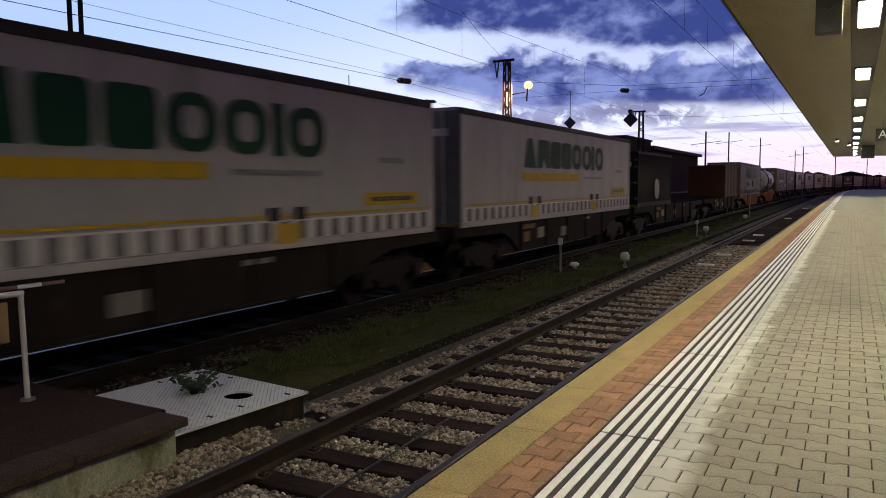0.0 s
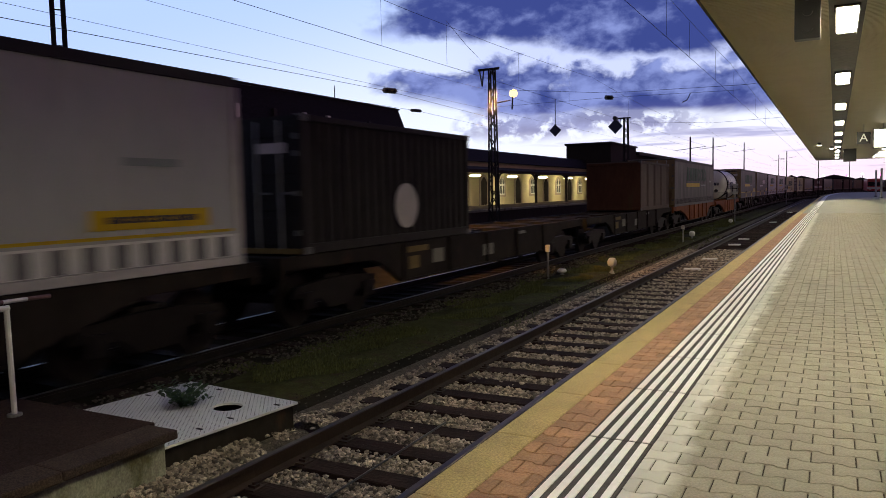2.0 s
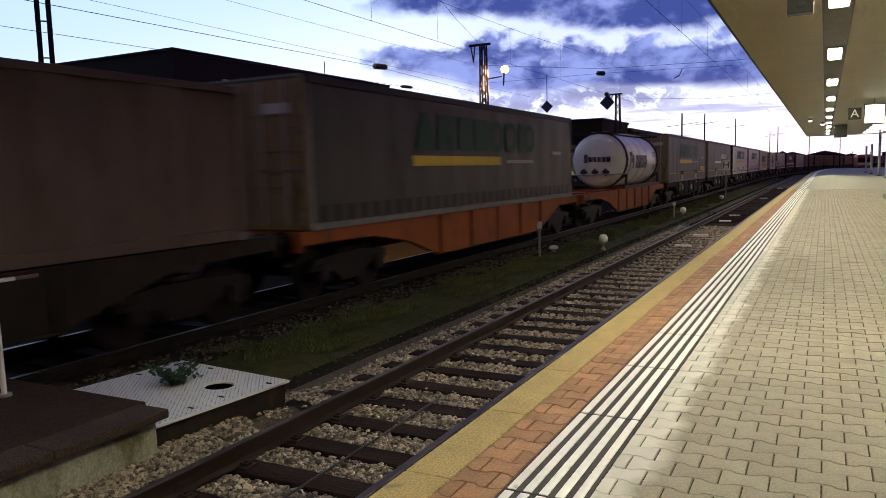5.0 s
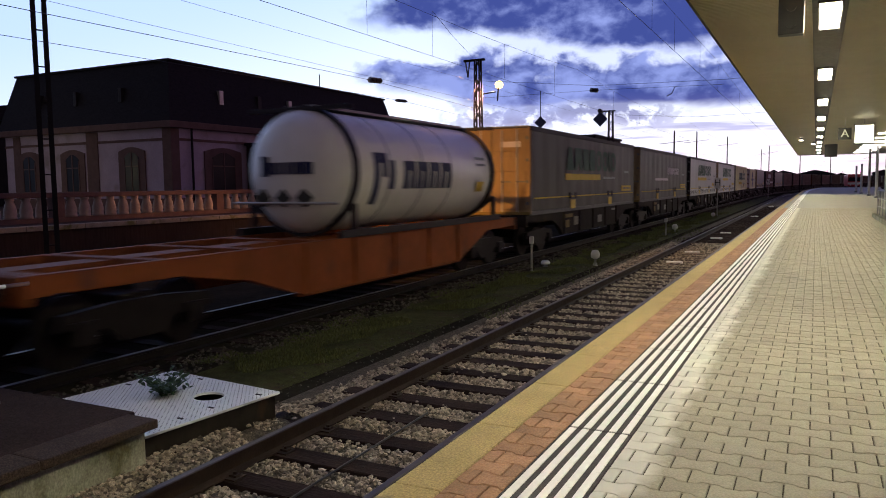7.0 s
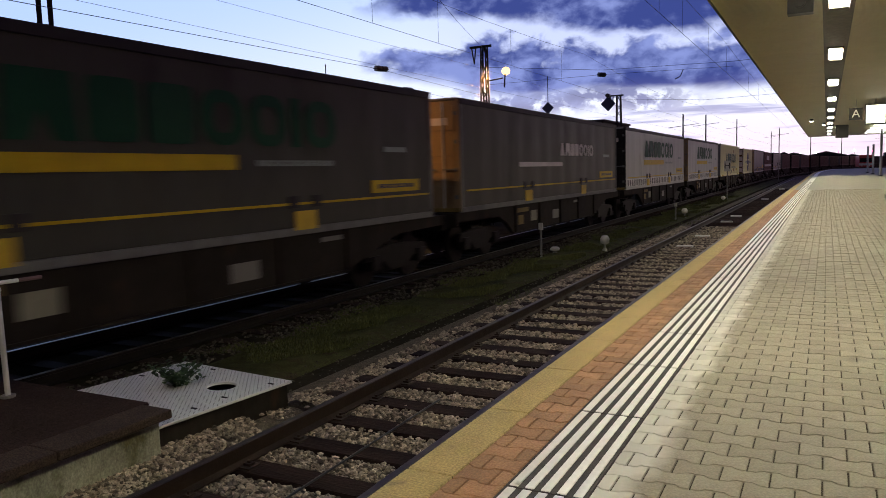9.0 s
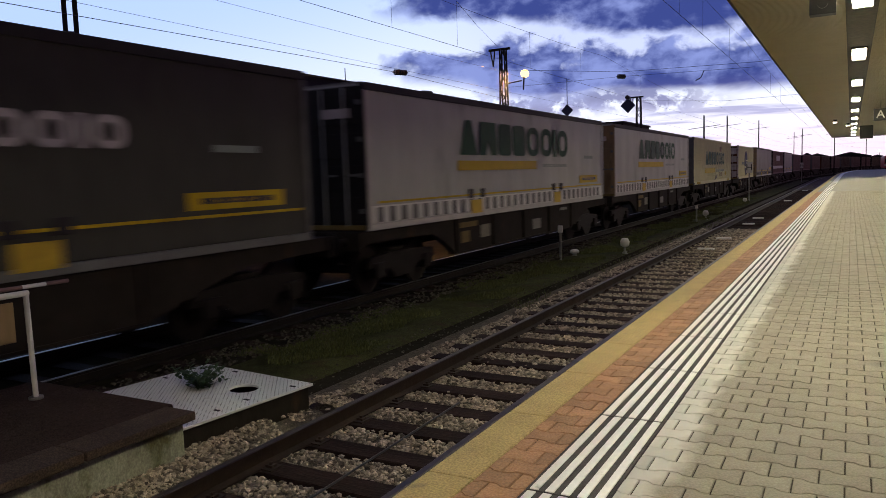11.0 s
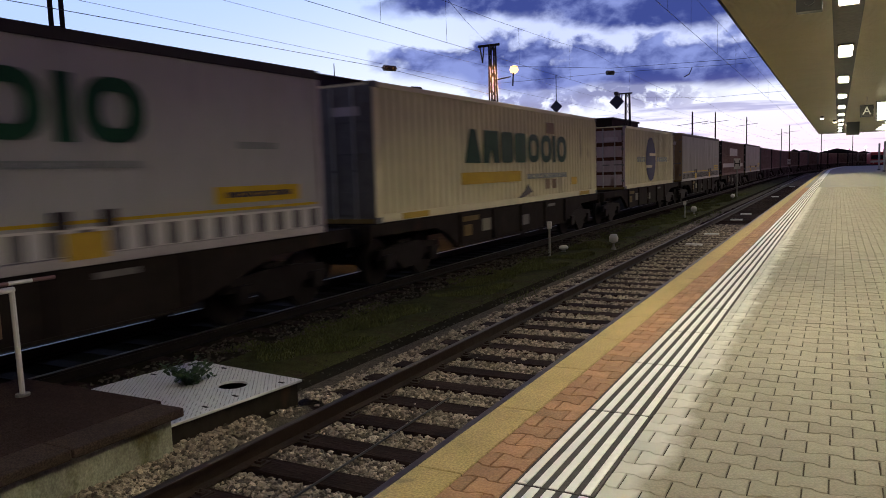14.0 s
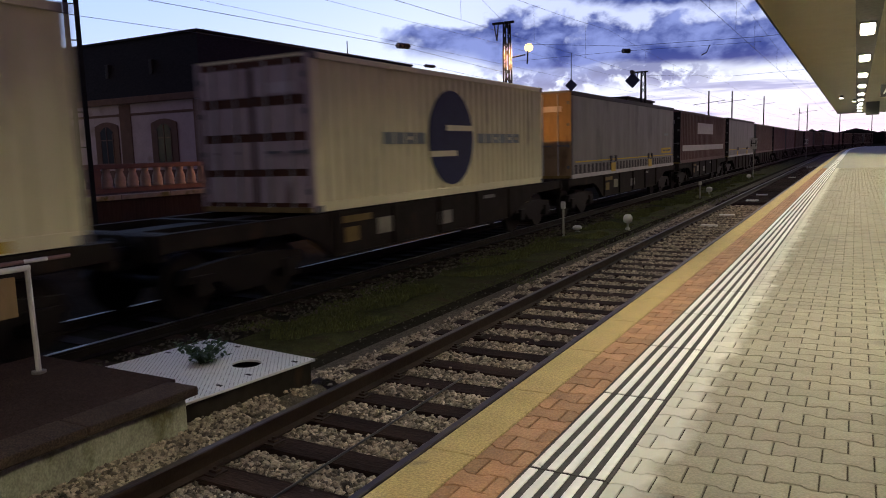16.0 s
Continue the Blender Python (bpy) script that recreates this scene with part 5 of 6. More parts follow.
along(-8.9, 4.74)
along(-8.9, 6.1, sag=0.35)
along(-3.57, 5.0, r=0.010)
along(-3.57, 6.1, sag=0.15)
along(-14.0, 5.25, r=0.006)
along(-14.0, 6.12, sag=0.1, r=0.006)
wire("span_wire", [(-14.0, 31.4, 7.0), (-11.2, 23.0, 6.5), (-8.9, 17.1, 5.88)], 0.010, "thin slanting stay wire overhead")
wire("span_wire", [(-14.0, 31.4, 6.2), (-8.9, 32.6, 5.75), (-3.57, 33.2, 5.7), (1.0, 34.0, 5.9)], 0.010, "cross wire between the masts")
wire("span_wire", [(-14.0, 31.4, 5.4), (-8.9, 32.6, 5.55), (-3.57, 33.2, 5.5)], 0.008, "cross wire between the masts")
wire("span_wire", [(-14.0, 56.0, 6.6), (-8.0, 57.0, 6.2), (-2.0, 58.0, 6.4)], 0.012, "cross wire between the masts")
for y in (14.0, 17.1, 22.0, 27.0, 36.0, 42.0):
    wire("dropper", [(-8.9, y, 4.74), (-8.9, y, 5.85)], 0.005, "thin dropper wire between two wires")
    wire("dropper", [(-3.57, y + 4, 5.0), (-3.57, y + 4, 5.95)], 0.005, "thin dropper wire between two wires")


def insulator(a, b, r=0.07):
    a, b = Vector(a), Vector(b)
    bm = B()
    for i in range(5):
        c = a.lerp(b, i / 4.0)
        rod(bm, c - (b - a) * 0.09, c + (b - a) * 0.09, r, 8)
    rod(bm, a - (b - a) * 0.3, b + (b - a) * 0.3, 0.02, 5)
    solid("insulator", bm, M["ceramic"], "dark ribbed insulator in a wire", "insulator", "insulators")


insulator((-12.0, 19.0, 4.60), (-11.85, 19.3, 4.60), 0.085)
insulator((-12.0, 20.6, 4.15), (-11.9, 20.9, 4.15), 0.05)
insulator((-9.0, 32.45, 5.545), (-8.8, 32.65, 5.545), 0.10)
insulator((-8.9, 33.5, 4.72), (-8.9, 33.7, 4.72), 0.10)
wire("span_wire", [(-14.0, 31.4, 4.45), (-11.95, 20.75, 4.15), (-11.0, 6.0, 3.75)], 0.006, "thin slanting stay wire overhead")
wire("steady_arm", [(-5.78, 32.6, 5.10), (-5.62, 32.85, 5.22), (-5.52, 32.98, 5.518)], 0.03, "short bent registration arm in the wires")
wire("span_wire", [(-14.0, 31.4, 4.9), (-12.0, 19.0, 4.60), (-11.0, 6.0, 4.2)], 0.008, "thin slanting stay wire overhead")

# -- standing red railcar and far lights --
car = thing("red_railcar", "red and white railcar standing far down the line", "railcar", at=pose(8.2, 205, RAIL_Z))
part("body", bx(B(), -1.4, 1.4, 0, 26, 0.75, 3.7, 0.25), M["redpaint"], car)
part("window_band", bx(B(), -1.25, 1.25, -0.03, 0.2, 1.95, 2.95, 0.02), M["pane"], car)
part("white_band", bx(B(), -1.36, 1.36, -0.02, 0.2, 1.2, 1.7), M["white"], car)
for s in (-0.8, 0.8):
    part("headlight", rod(B(), (s, -0.05, 1.1), (s, 0.05, 1.1), 0.14, 10), M["white"], car, "unlit headlight")
part("underframe", bx(B(), -1.2, 1.2, 0.5, 25.5, 0.0, 0.74), M["wagon"], car)
for x, y, z, kind in ((-3.0, 240, 4.2, "lamp_far"), (3.0, 260, 4.6, "redlamp"), (7.0, 250, 4.5, "lamp_far"), (12.0, 260, 4.2, "redlamp"), (14.0, 255, 3.6, "lamp_far")):
    r = thing("yard_light", "small bright yard light on a far post", "yard light", "far yard lights")
    part("post", rod(B(), (x, y, GROUND - 0.02), (x, y, z), 0.08, 6), M["mast"], r)
    part("bulb", lathe(B(), ((0.05, z - 0.05), (0.22, z + 0.05), (0.22, z + 0.3), (0.05, z + 0.4)), 8, at=(x, y, 0)), M[kind], r)

# ---- the train ----
SPEED = 10.37
DECK = 0.52
TRAIN = []


def cargo(name, label, category, y0):
    r = thing(name, label, category, "train load")
    TRAIN.append((r, y0, DECK))
    return r


def oval(cy, cz, ry, rz, n=20, k=2.6):
    pts = []
    for i in range(n):
        a = 2 * math.pi * i / n
        c, q = math.cos(a), math.sin(a)
        pts.append((cy + ry * math.copysign(abs(c) ** (2 / k), c), cz + rz * math.copysign(abs(q) ** (2 / k), q)))
    return pts


def brand_marks(parent, x, y0, y1, z0, z1, mtl):
    """The maker's word as eight plain marks: a wedge, blocks, rings and a bar of its widths and colour."""
    widths = (1.15, 1.25, 1.0, 1.05, 1.15, 1.15, 0.32, 1.15)
    unit = (y1 - y0) / (sum(widths) + 0.14 * 7)
    y, h = y0, z1 - z0
    for i, w in enumerate(widths):
        a, b = y, y + w * unit
        cy, cz = (a + b) / 2, (z0 + z1) / 2
        bm = B()
        if i == 0:
            prism(bm, ((a, z0), (a + 0.34 * w * unit, z1), (b - 0.34 * w * unit, z1), (b, z0)), x, x + 0.006, "x")
        elif i == 1:
            prism(bm, ((a, z0), (a + 0.08 * unit, z1), (b - 0.08 * unit, z1), (b, z0), (cy + 0.2 * unit, z0), (cy, z0 + 0.45 * h), (cy - 0.2 * unit, z0)), x, x + 0.006, "x")
        elif i in (2, 3):
            prism(bm, oval(cy, cz, (b - a) / 2, h / 2, k=7), x, x + 0.006, "x")
        elif i == 6:
            bx(bm, x, x + 0.006, a, b, z0, z1)
        else:
            out = [bm.verts.new((x + 0.006, *p)) for p in oval(cy, cz, (b - a) / 2, h / 2)]
            inn = [bm.verts.new((x + 0.006, *p)) for p in oval(cy, cz, (b - a) * 0.22, h * 0.28)]
            for k in range(20):
                bm.faces.new((out[k], out[(k + 1) % 20], inn[(k + 1) % 20], inn[k]))
        part("brand_mark", bm, mtl, parent, "plain printed mark")
        y = b + 0.14 * unit


def print_bars(parent, x, y0, y1, z0, z1, mtl, count=8, name="lettering"):
    """Brand lettering as plain upright frames of its size; small print is joined."""
    step = (y1 - y0) / count
    joined = B() if count > 8 else None
    for i in range(count):
        bm = joined or B()
        a, b = y0 + step * i + step * 0.05, y0 + step * (i + 1) - step * 0.07
        t = step * 0.27
        if count == 8 and i == 6:
            a, b = a + step * 0.2, a + step * 0.2 + t
        if b - a < 2.2 * t:
            bx(bm, x, x + 0.006, a, b, z0, z1)
        else:
            m, h = (z0 + z1) / 2, t * 0.36
            zs = [z0, z0 + 2 * h, m - h, m + h, z1 - 2 * h, z1]
            pts = [(a, z0), (a, z1), (b, z1), (b, z0), (b - t, z0), (b - t, m - h), (a + t, m - h), (a + t, z0)]
            hole = [(a + t, m + h), (b - t, m + h), (b - t, zs[4]), (a + t, zs[4])]
            if i in (2, 4, 5, 7):
                pts = [(a, z0), (a, z1), (b, z1), (b, z0)]
                hole = [(a + t, zs[1]), (b - t, zs[1]), (b - t, zs[4]), (a + t, zs[4])]
            out = [bm.verts.new((x + 0.006, *p)) for p in pts[:4]]
            inn = [bm.verts.new((x + 0.006, *p)) for p in (hole[0], hole[3], hole[2], hole[1])]
            for k in range(4):
                bm.faces.new((out[k], out[(k + 1) % 4], inn[(k + 1) % 4], inn[k]))
        if joined is None:
            part(name, bm, mtl, parent, "plain letter-sized block")
    if joined is not None:
        tagged(part(name, joined, mtl, parent, "row of tiny plain bars"), kind="stuff")


def door_end(parent, W, H, mtl):
    back = M["rust_end"] if mtl == "door_pink" else M[mtl]
    e = part("end_wall", bx(B(), -W / 2 + 0.02, W / 2 - 0.02, -0.03, -0.001, 0.05, H - 0.06), back, parent, "painted end wall with doors")
    if mtl == "rust_end":
        for z in (0.04, H - 0.16):
            part("end_rail", bx(B(), -W / 2 + 0.02, W / 2 - 0.02, -0.06, -0.031, z, z + 0.1, 0.008), M[mtl], e)
        return e
    for s in (-1, 1):
        x0, x1 = (0.03, W / 2 - 0.1) if s > 0 else (-W / 2 + 0.1, -0.03)
        for z0, z1 in ((0.16, 0.60), (0.72, 1.18), (1.32, 1.76), (1.92, H - 0.18)):
            part("door_panel", bx(B(), x0 + 0.03, x1 - 0.03, -0.052, -0.031, z0, z1, 0.008), M[mtl], e)
        for f in (0.28, 0.72):
            x = x0 + (x1 - x0) * f
            part("lock_rod", rod(B(), (x, -0.075, 0.08), (x, -0.075, H - 0.09), 0.018, 6), M["alu"], e)
            part("rod_handle", bx(B(), x - 0.02, x + 0.26 * s + 0.02 if s > 0 else x + 0.02, -0.10, -0.08, 0.98, 1.02), M["grey"], e)
        for z in (0.3, 0.95, 1.6, H - 0.4):
            part("hinge", bx(B(), s * (W / 2 - 0.09) - 0.05, s * (W / 2 - 0.09) + 0.05, -0.07, -0.03, z, z + 0.09, 0.006), M["grey"], e)
        part("end_post", bx(B(), s * (W / 2 - 0.04) - 0.045, s * (W / 2 - 0.04) + 0.045, -0.06, -0.031, 0.02, H - 0.03, 0.006), M[mtl], e)
    part("sill_bar", bx(B(), -W / 2 + 0.02, W / 2 - 0.02, -0.085, -0.031, 0.0, 0.09, 0.006), M["ochre"], e, "ochre sill bar")
    part("door_gap", bx(B(), -0.012, 0.012, -0.036, -0.031, 0.12, H - 0.12), M["black"], e)
    part("number_panel", bx(B(), 0.3, 0.95, -0.060, -0.053, H - 0.62, H - 0.45), M["paleprint"], e)
    return e


def swap_body(y0, L, style, end, H=2.66, W=2.5, checks=True, words="green", plates=True):
    txt = {"curtain": "light grey curtain-sided swap body with green lettering bars", "curtain_dark": "dull dark grey curtain-sided swap body on its wagon",
           "curtain_mid": "faded grey curtain-sided swap body on its wagon"}[style]
    r = cargo("swap_body", txt, "swap body", y0)
    side = W / 2
    bm = B()
    n = int(L / 0.16)
    q = random.Random(int(y0 * 10))
    cols = []
    for i in range(n + 1):
        y = L * i / n
        wob = 0.006 * math.sin(y * 5.1 + y0) + 0.004 * q.uniform(-1, 1)
        cols.append([bm.verts.new((side + wob * f - 0.006, y, z)) for z, f in ((0.12, 0.2), (0.5, 1.3), (1.3, 1.6), (2.0, 1.2), (H - 0.14, 0.2))])
    for a, b in zip(cols, cols[1:]):
        for k in range(4):
            bm.faces.new((a[k], b[k], b[k + 1], a[k + 1]))
    part("curtain", bm, M[style], r, "slightly rippled tarpaulin side", True)
    part("box", bx(B(), -side, side - 0.03, 0.0, L, 0.0, H - 0.02), M[style], r)
    part("roof_rail", bx(B(), side - 0.10, side + 0.018, 0.0, L, H - 0.14, H, 0.01), M["rim"], r, "dark roof rail")
    part("bottom_rail", bx(B(), side - 0.06, side + 0.02, 0.0, L, -0.02, 0.10, 0.008), M["alu"] if style != "curtain_dark" else M["grey"], r, "pale metal bottom rail")
    for y in (0.0, L - 0.1):
        part("corner_post", bx(B(), side - 0.1, side + 0.015, y, y + 0.1, 0.101, H - 0.141, 0.006), M["alu"] if style == "curtain" else M["grey"], r)
    part("roof", bx(B(), -side, side - 0.101, 0.02, L - 0.02, H - 0.021, H + 0.02, 0.01), M["curtain_mid"], r)
    if checks:
        k = 0
        y = 0.25
        while y < L - 0.4:
            part("strap", bx(B(), side + 0.014, side + 0.02, y, y + 0.21, 0.12, 0.40), M["grey"] if style == "curtain" else M["rim"], r)
            y += 0.42
            k += 1
        part("white_band", bx(B(), side + 0.004, side + 0.012, 0.12, L - 0.12, 0.11, 0.43), M["white"] if style == "curtain" else M[style], r, "pale lower band")
    if plates:
        part("yellow_line", bx(B(), side + 0.012, side + 0.018, 0.3, L - 0.2, 0.47, 0.51), M["yellow"], r)
    x = side + 0.013
    if words == "green":
        brand_marks(r, x, 0.252 * L, 0.748 * L, 1.40, 2.18, M["green"])
        part("yellow_bar", bx(B(), x, x + 0.006, 0.243 * L, 0.57 * L, 1.05, 1.27), M["yellow"], r, "yellow printed bar")
        print_bars(r, x, 0.60 * L, 0.74 * L, 1.10, 1.19, M["greyprint"], 14, "small_print")
    elif words == "pale":
        brand_marks(r, x, 0.505 * L, 0.765 * L, 1.38, 1.78, M["paleprint"])
        part("pale_bar", bx(B(), x, x + 0.006, 0.257 * L, 0.52 * L, 1.04, 1.17), M["paleprint"], r)
    if plates:
        part("yellow_plate", bx(B(), x, x + 0.006, 0.825 * L, 0.955 * L, 0.58, 0.82), M["yellow"], r, "yellow plate with dark bars")
        print_bars(r, x + 0.007, 0.84 * L, 0.94 * L, 0.66, 0.74, M["black"], 11, "plate_print")
        for f in (0.305, 0.68):
            part("yellow_pad", bx(B(), x + 0.008, x + 0.016, f * L - 0.28, f * L + 0.28, 0.06, 0.37), M["yellow_dirty"], r, "yellow lifting pad marking")
            part("buckle", bx(B(), x + 0.008, x + 0.03, f * L - 0.42, f * L - 0.2, 0.42, 0.62, 0.01), M["rim"], r)
            part("buckle", bx(B(), x + 0.008, x + 0.03, f * L + 0.2, f * L + 0.42, 0.42, 0.62, 0.01), M["rim"], r)
    part("small_print", bx(B(), x, x + 0.005, 0.86 * L, 0.92 * L, 1.36, 1.46), M["greyprint"], r)
    door_end(r, W, H, end)
    return r


def corrugated(y0, L, mtl, end, H=2.55, W=2.48, pitch=0.28, label="", frame_mtl=None):
    r = cargo("container", label, "container", y0)
    side = W / 2
    bm = B()
    y, pts = 0.12, []
    while y < L - 0.12 - pitch:
        for f, d in ((0.0, 0.0), (0.30, 0.0), (0.42, -0.048), (0.88, -0.048)):
            pts.append((y + f * pitch, side - 0.012 + d))
        y += pitch
    pts.append((L - 0.12, side - 0.012))
    rows = [(bm.verts.new((x, yy, 0.16)), bm.verts.new((x, yy, H - 0.1))) for yy, x in pts]
    for (a, b), (c, d) in zip(rows, rows[1:]):
        bm.faces.new((a, c, d, b))
    part("side_panel", bm, M[mtl], r, "corrugated steel side")
    part("box", bx(B(), -side, side - 0.065, 0, L, 0.02, H - 0.01), M[mtl], r)
    fm = M[frame_mtl or mtl]
    part("top_rail", bx(B(), side - 0.08, side + 0.006, 0.1, L - 0.1, H - 0.1, H, 0.008), fm, r)
    part("bottom_rail", bx(B(), side - 0.08, side + 0.01, 0.1, L - 0.1, 0.0, 0.16, 0.008), fm, r)
    for y in (0.0, L - 0.12):
        part("corner_post", bx(B(), side - 0.12, side + 0.008, y, y + 0.12, 0.0, H, 0.01), fm, r)
        for z in (-0.01, H - 0.11):
            part("corner_casting", bx(B(), side - 0.1, side + 0.016, y - 0.005, y + 0.16, z, z + 0.12, 0.008), M["grey"], r)
    door_end(r, W, H, end)
    return r


def black_box(y0, L):
    r = corrugated(y0, L, "dark", "dark", 2.28, label="matt black short container with a pale round emblem")
    part("emblem", lathe(B(), ((0.45, 1.245), (0.45, 1.251)), 28, "x", (0, 3.27, 0.72)), M["disc"], r, "pale round emblem")


def tank_container(y0, L):
    r = cargo("tank_container", "white cylindrical tank container in a dark steel frame", "tank container", y0)
    R, zc = 1.19, 1.22
    prof = [(0.08, 0.02), (0.55, 0.06), (0.88, 0.16), (1.06, 0.32), (R, 0.52), (R, L - 0.52), (1.06, L - 0.32), (0.88, L - 0.16), (0.55, L - 0.06), (0.08, L - 0.02)]
    part("barrel", lathe(B(), prof, 48, "y", (0, 0, zc)), M["tank"], r, "white rounded tank barrel", True)
    for y in (0.55, L - 0.65):
        part("frame_hoop", lathe(B(), ((R + 0.005, y), (R + 0.07, y), (R + 0.07, y + 0.14), (R + 0.005, y + 0.14)), 40, "y", (0, 0, zc)), M["rim"], r, "dark hoop")
    for y in (0.06, L - 0.1):
        f = B()
        for s in (-1, 1):
            bx(f, s * 1.2 - 0.05, s * 1.2 + 0.05, y + 0.42 if y < 1 else y - 0.46, y + 0.52 if y < 1 else y - 0.36, -0.02, 0.6, 0.01)
            rod(f, (s * 1.2, y + (0.46 if y < 1 else -0.42), 0.6), (s * 0.75, y + (0.46 if y < 1 else -0.42), 0.25), 0.05, 6)
        bx(f, -1.2, 1.2, y + 0.42 if y < 1 else y - 0.46, y + 0.52 if y < 1 else y - 0.36, 2.36, 2.45, 0.01)
        part("end_frame", f, M["rim"], r, "dark steel end frame")
    for s in (-1.2, 1.2):
        part("bottom_rail", bx(B(), s - 0.05, s + 0.05, 0.1, L - 0.1, -0.02, 0.12, 0.01), M["rim"], r)
    part("top_walkway", bx(B(), -0.35, 0.35, 0.6, L - 0.6, zc + R + 0.02, zc + R + 0.07), M["steel"], r)
    part("front_bar", rod(B(), (-1.22, 0.0, 0.62), (1.22, 0.0, 0.62), 0.025, 8), M["alu"], r, "bright handrail across the tank end")
    for y in (1.9, 3.3, 4.7):
        part("strap", lathe(B(), ((R + 0.002, y), (R + 0.008, y), (R + 0.008, y + 0.05), (R + 0.002, y + 0.05)), 40, "y", (0, 0, zc)), M["alu"], r)
    # lettering bars, bent round the barrel
    def wrapped(y0, y1, z0, z1):
        bm = B()
        n = 6
        g = []
        for i in range(n + 1):
            z = z0 + (z1 - z0) * i / n
            xx = math.sqrt(max(0.01, (R + 0.012) ** 2 - (z - zc) ** 2))
            g.append((bm.verts.new((xx, y0, z)), bm.verts.new((xx, y1, z))))
        for a, b in zip(g, g[1:]):
            bm.faces.new((a[0], a[1], b[1], b[0]))
        return bm
    for i in range(6):
        a = 1.30 + 0.58 * i
        z0, z1 = (0.56, 1.58) if i == 0 else (0.86, 1.44)
        part("lettering", wrapped(a, a + 0.21, z0, z1), M["navy"], r, "plain dark letter-sized bar")
        if i != 1:
            part("lettering", wrapped(a + 0.30, a + 0.50, z0 if i else 1.1, z1), M["navy"], r)
            part("lettering", wrapped(a + 0.21, a + 0.30, z1 - 0.2, z1), M["navy"], r)
    part("small_print", wrapped(L - 1.55, L - 0.95, 1.55, 1.62), M["greyprint"], r)
    part("small_print", wrapped(L - 1.55, L - 1.0, 1.4, 1.46), M["greyprint"], r)
    part("hazard_plate", wrapped(L - 1.5, L - 1.05, 0.75, 1.0), M["yellow_dirty"], r, "faded hazard plate")
    for i in range(6):
        a = -0.52 + 0.2 * i
        yy = 0.0 if abs(a) < 0.5 else 0.02
        z0, z1 = (1.12, 1.5) if i == 0 else (1.16, 1.38)
        part("end_lettering", bx(B(), a, a + 0.06, yy - 0.01, 0.12, z0, z1), M["navy"], r)
        part("end_lettering", bx(B(), a + 0.09, a + 0.14, yy - 0.01, 0.12, z0, z1), M["navy"], r)
    for a in (-0.55, -0.05, 0.42):
        part("hazard_diamond", prism(B(), ((a - 0.17, 0.72), (a, 0.55), (a + 0.17, 0.72), (a, 0.89)), 0.02, 0.14, "y"), M["curtain_dark"], r, "dull hazard diamond")
    return r


def wheelset(parent, y):
    w = part("wheelset", lathe(B(), ((0.08, -0.80), (0.08, -0.79), (0.46, -0.785), (0.46, -0.72), (0.49, -0.715), (0.49, -0.69), (0.12, -0.685), (0.085, -0.66),
                                     (0.085, 0.66), (0.12, 0.685), (0.49, 0.69), (0.49, 0.715), (0.46, 0.72), (0.46, 0.785), (0.08, 0.79), (0.08, 0.80)), 20, "x"), M["wheel"], parent, "spoked grey wheelset on its axle")
    w.location = (0, y, RAIL_Z + 0.462 - DECK)
    return w


WHEELS = []
DECKS = {}


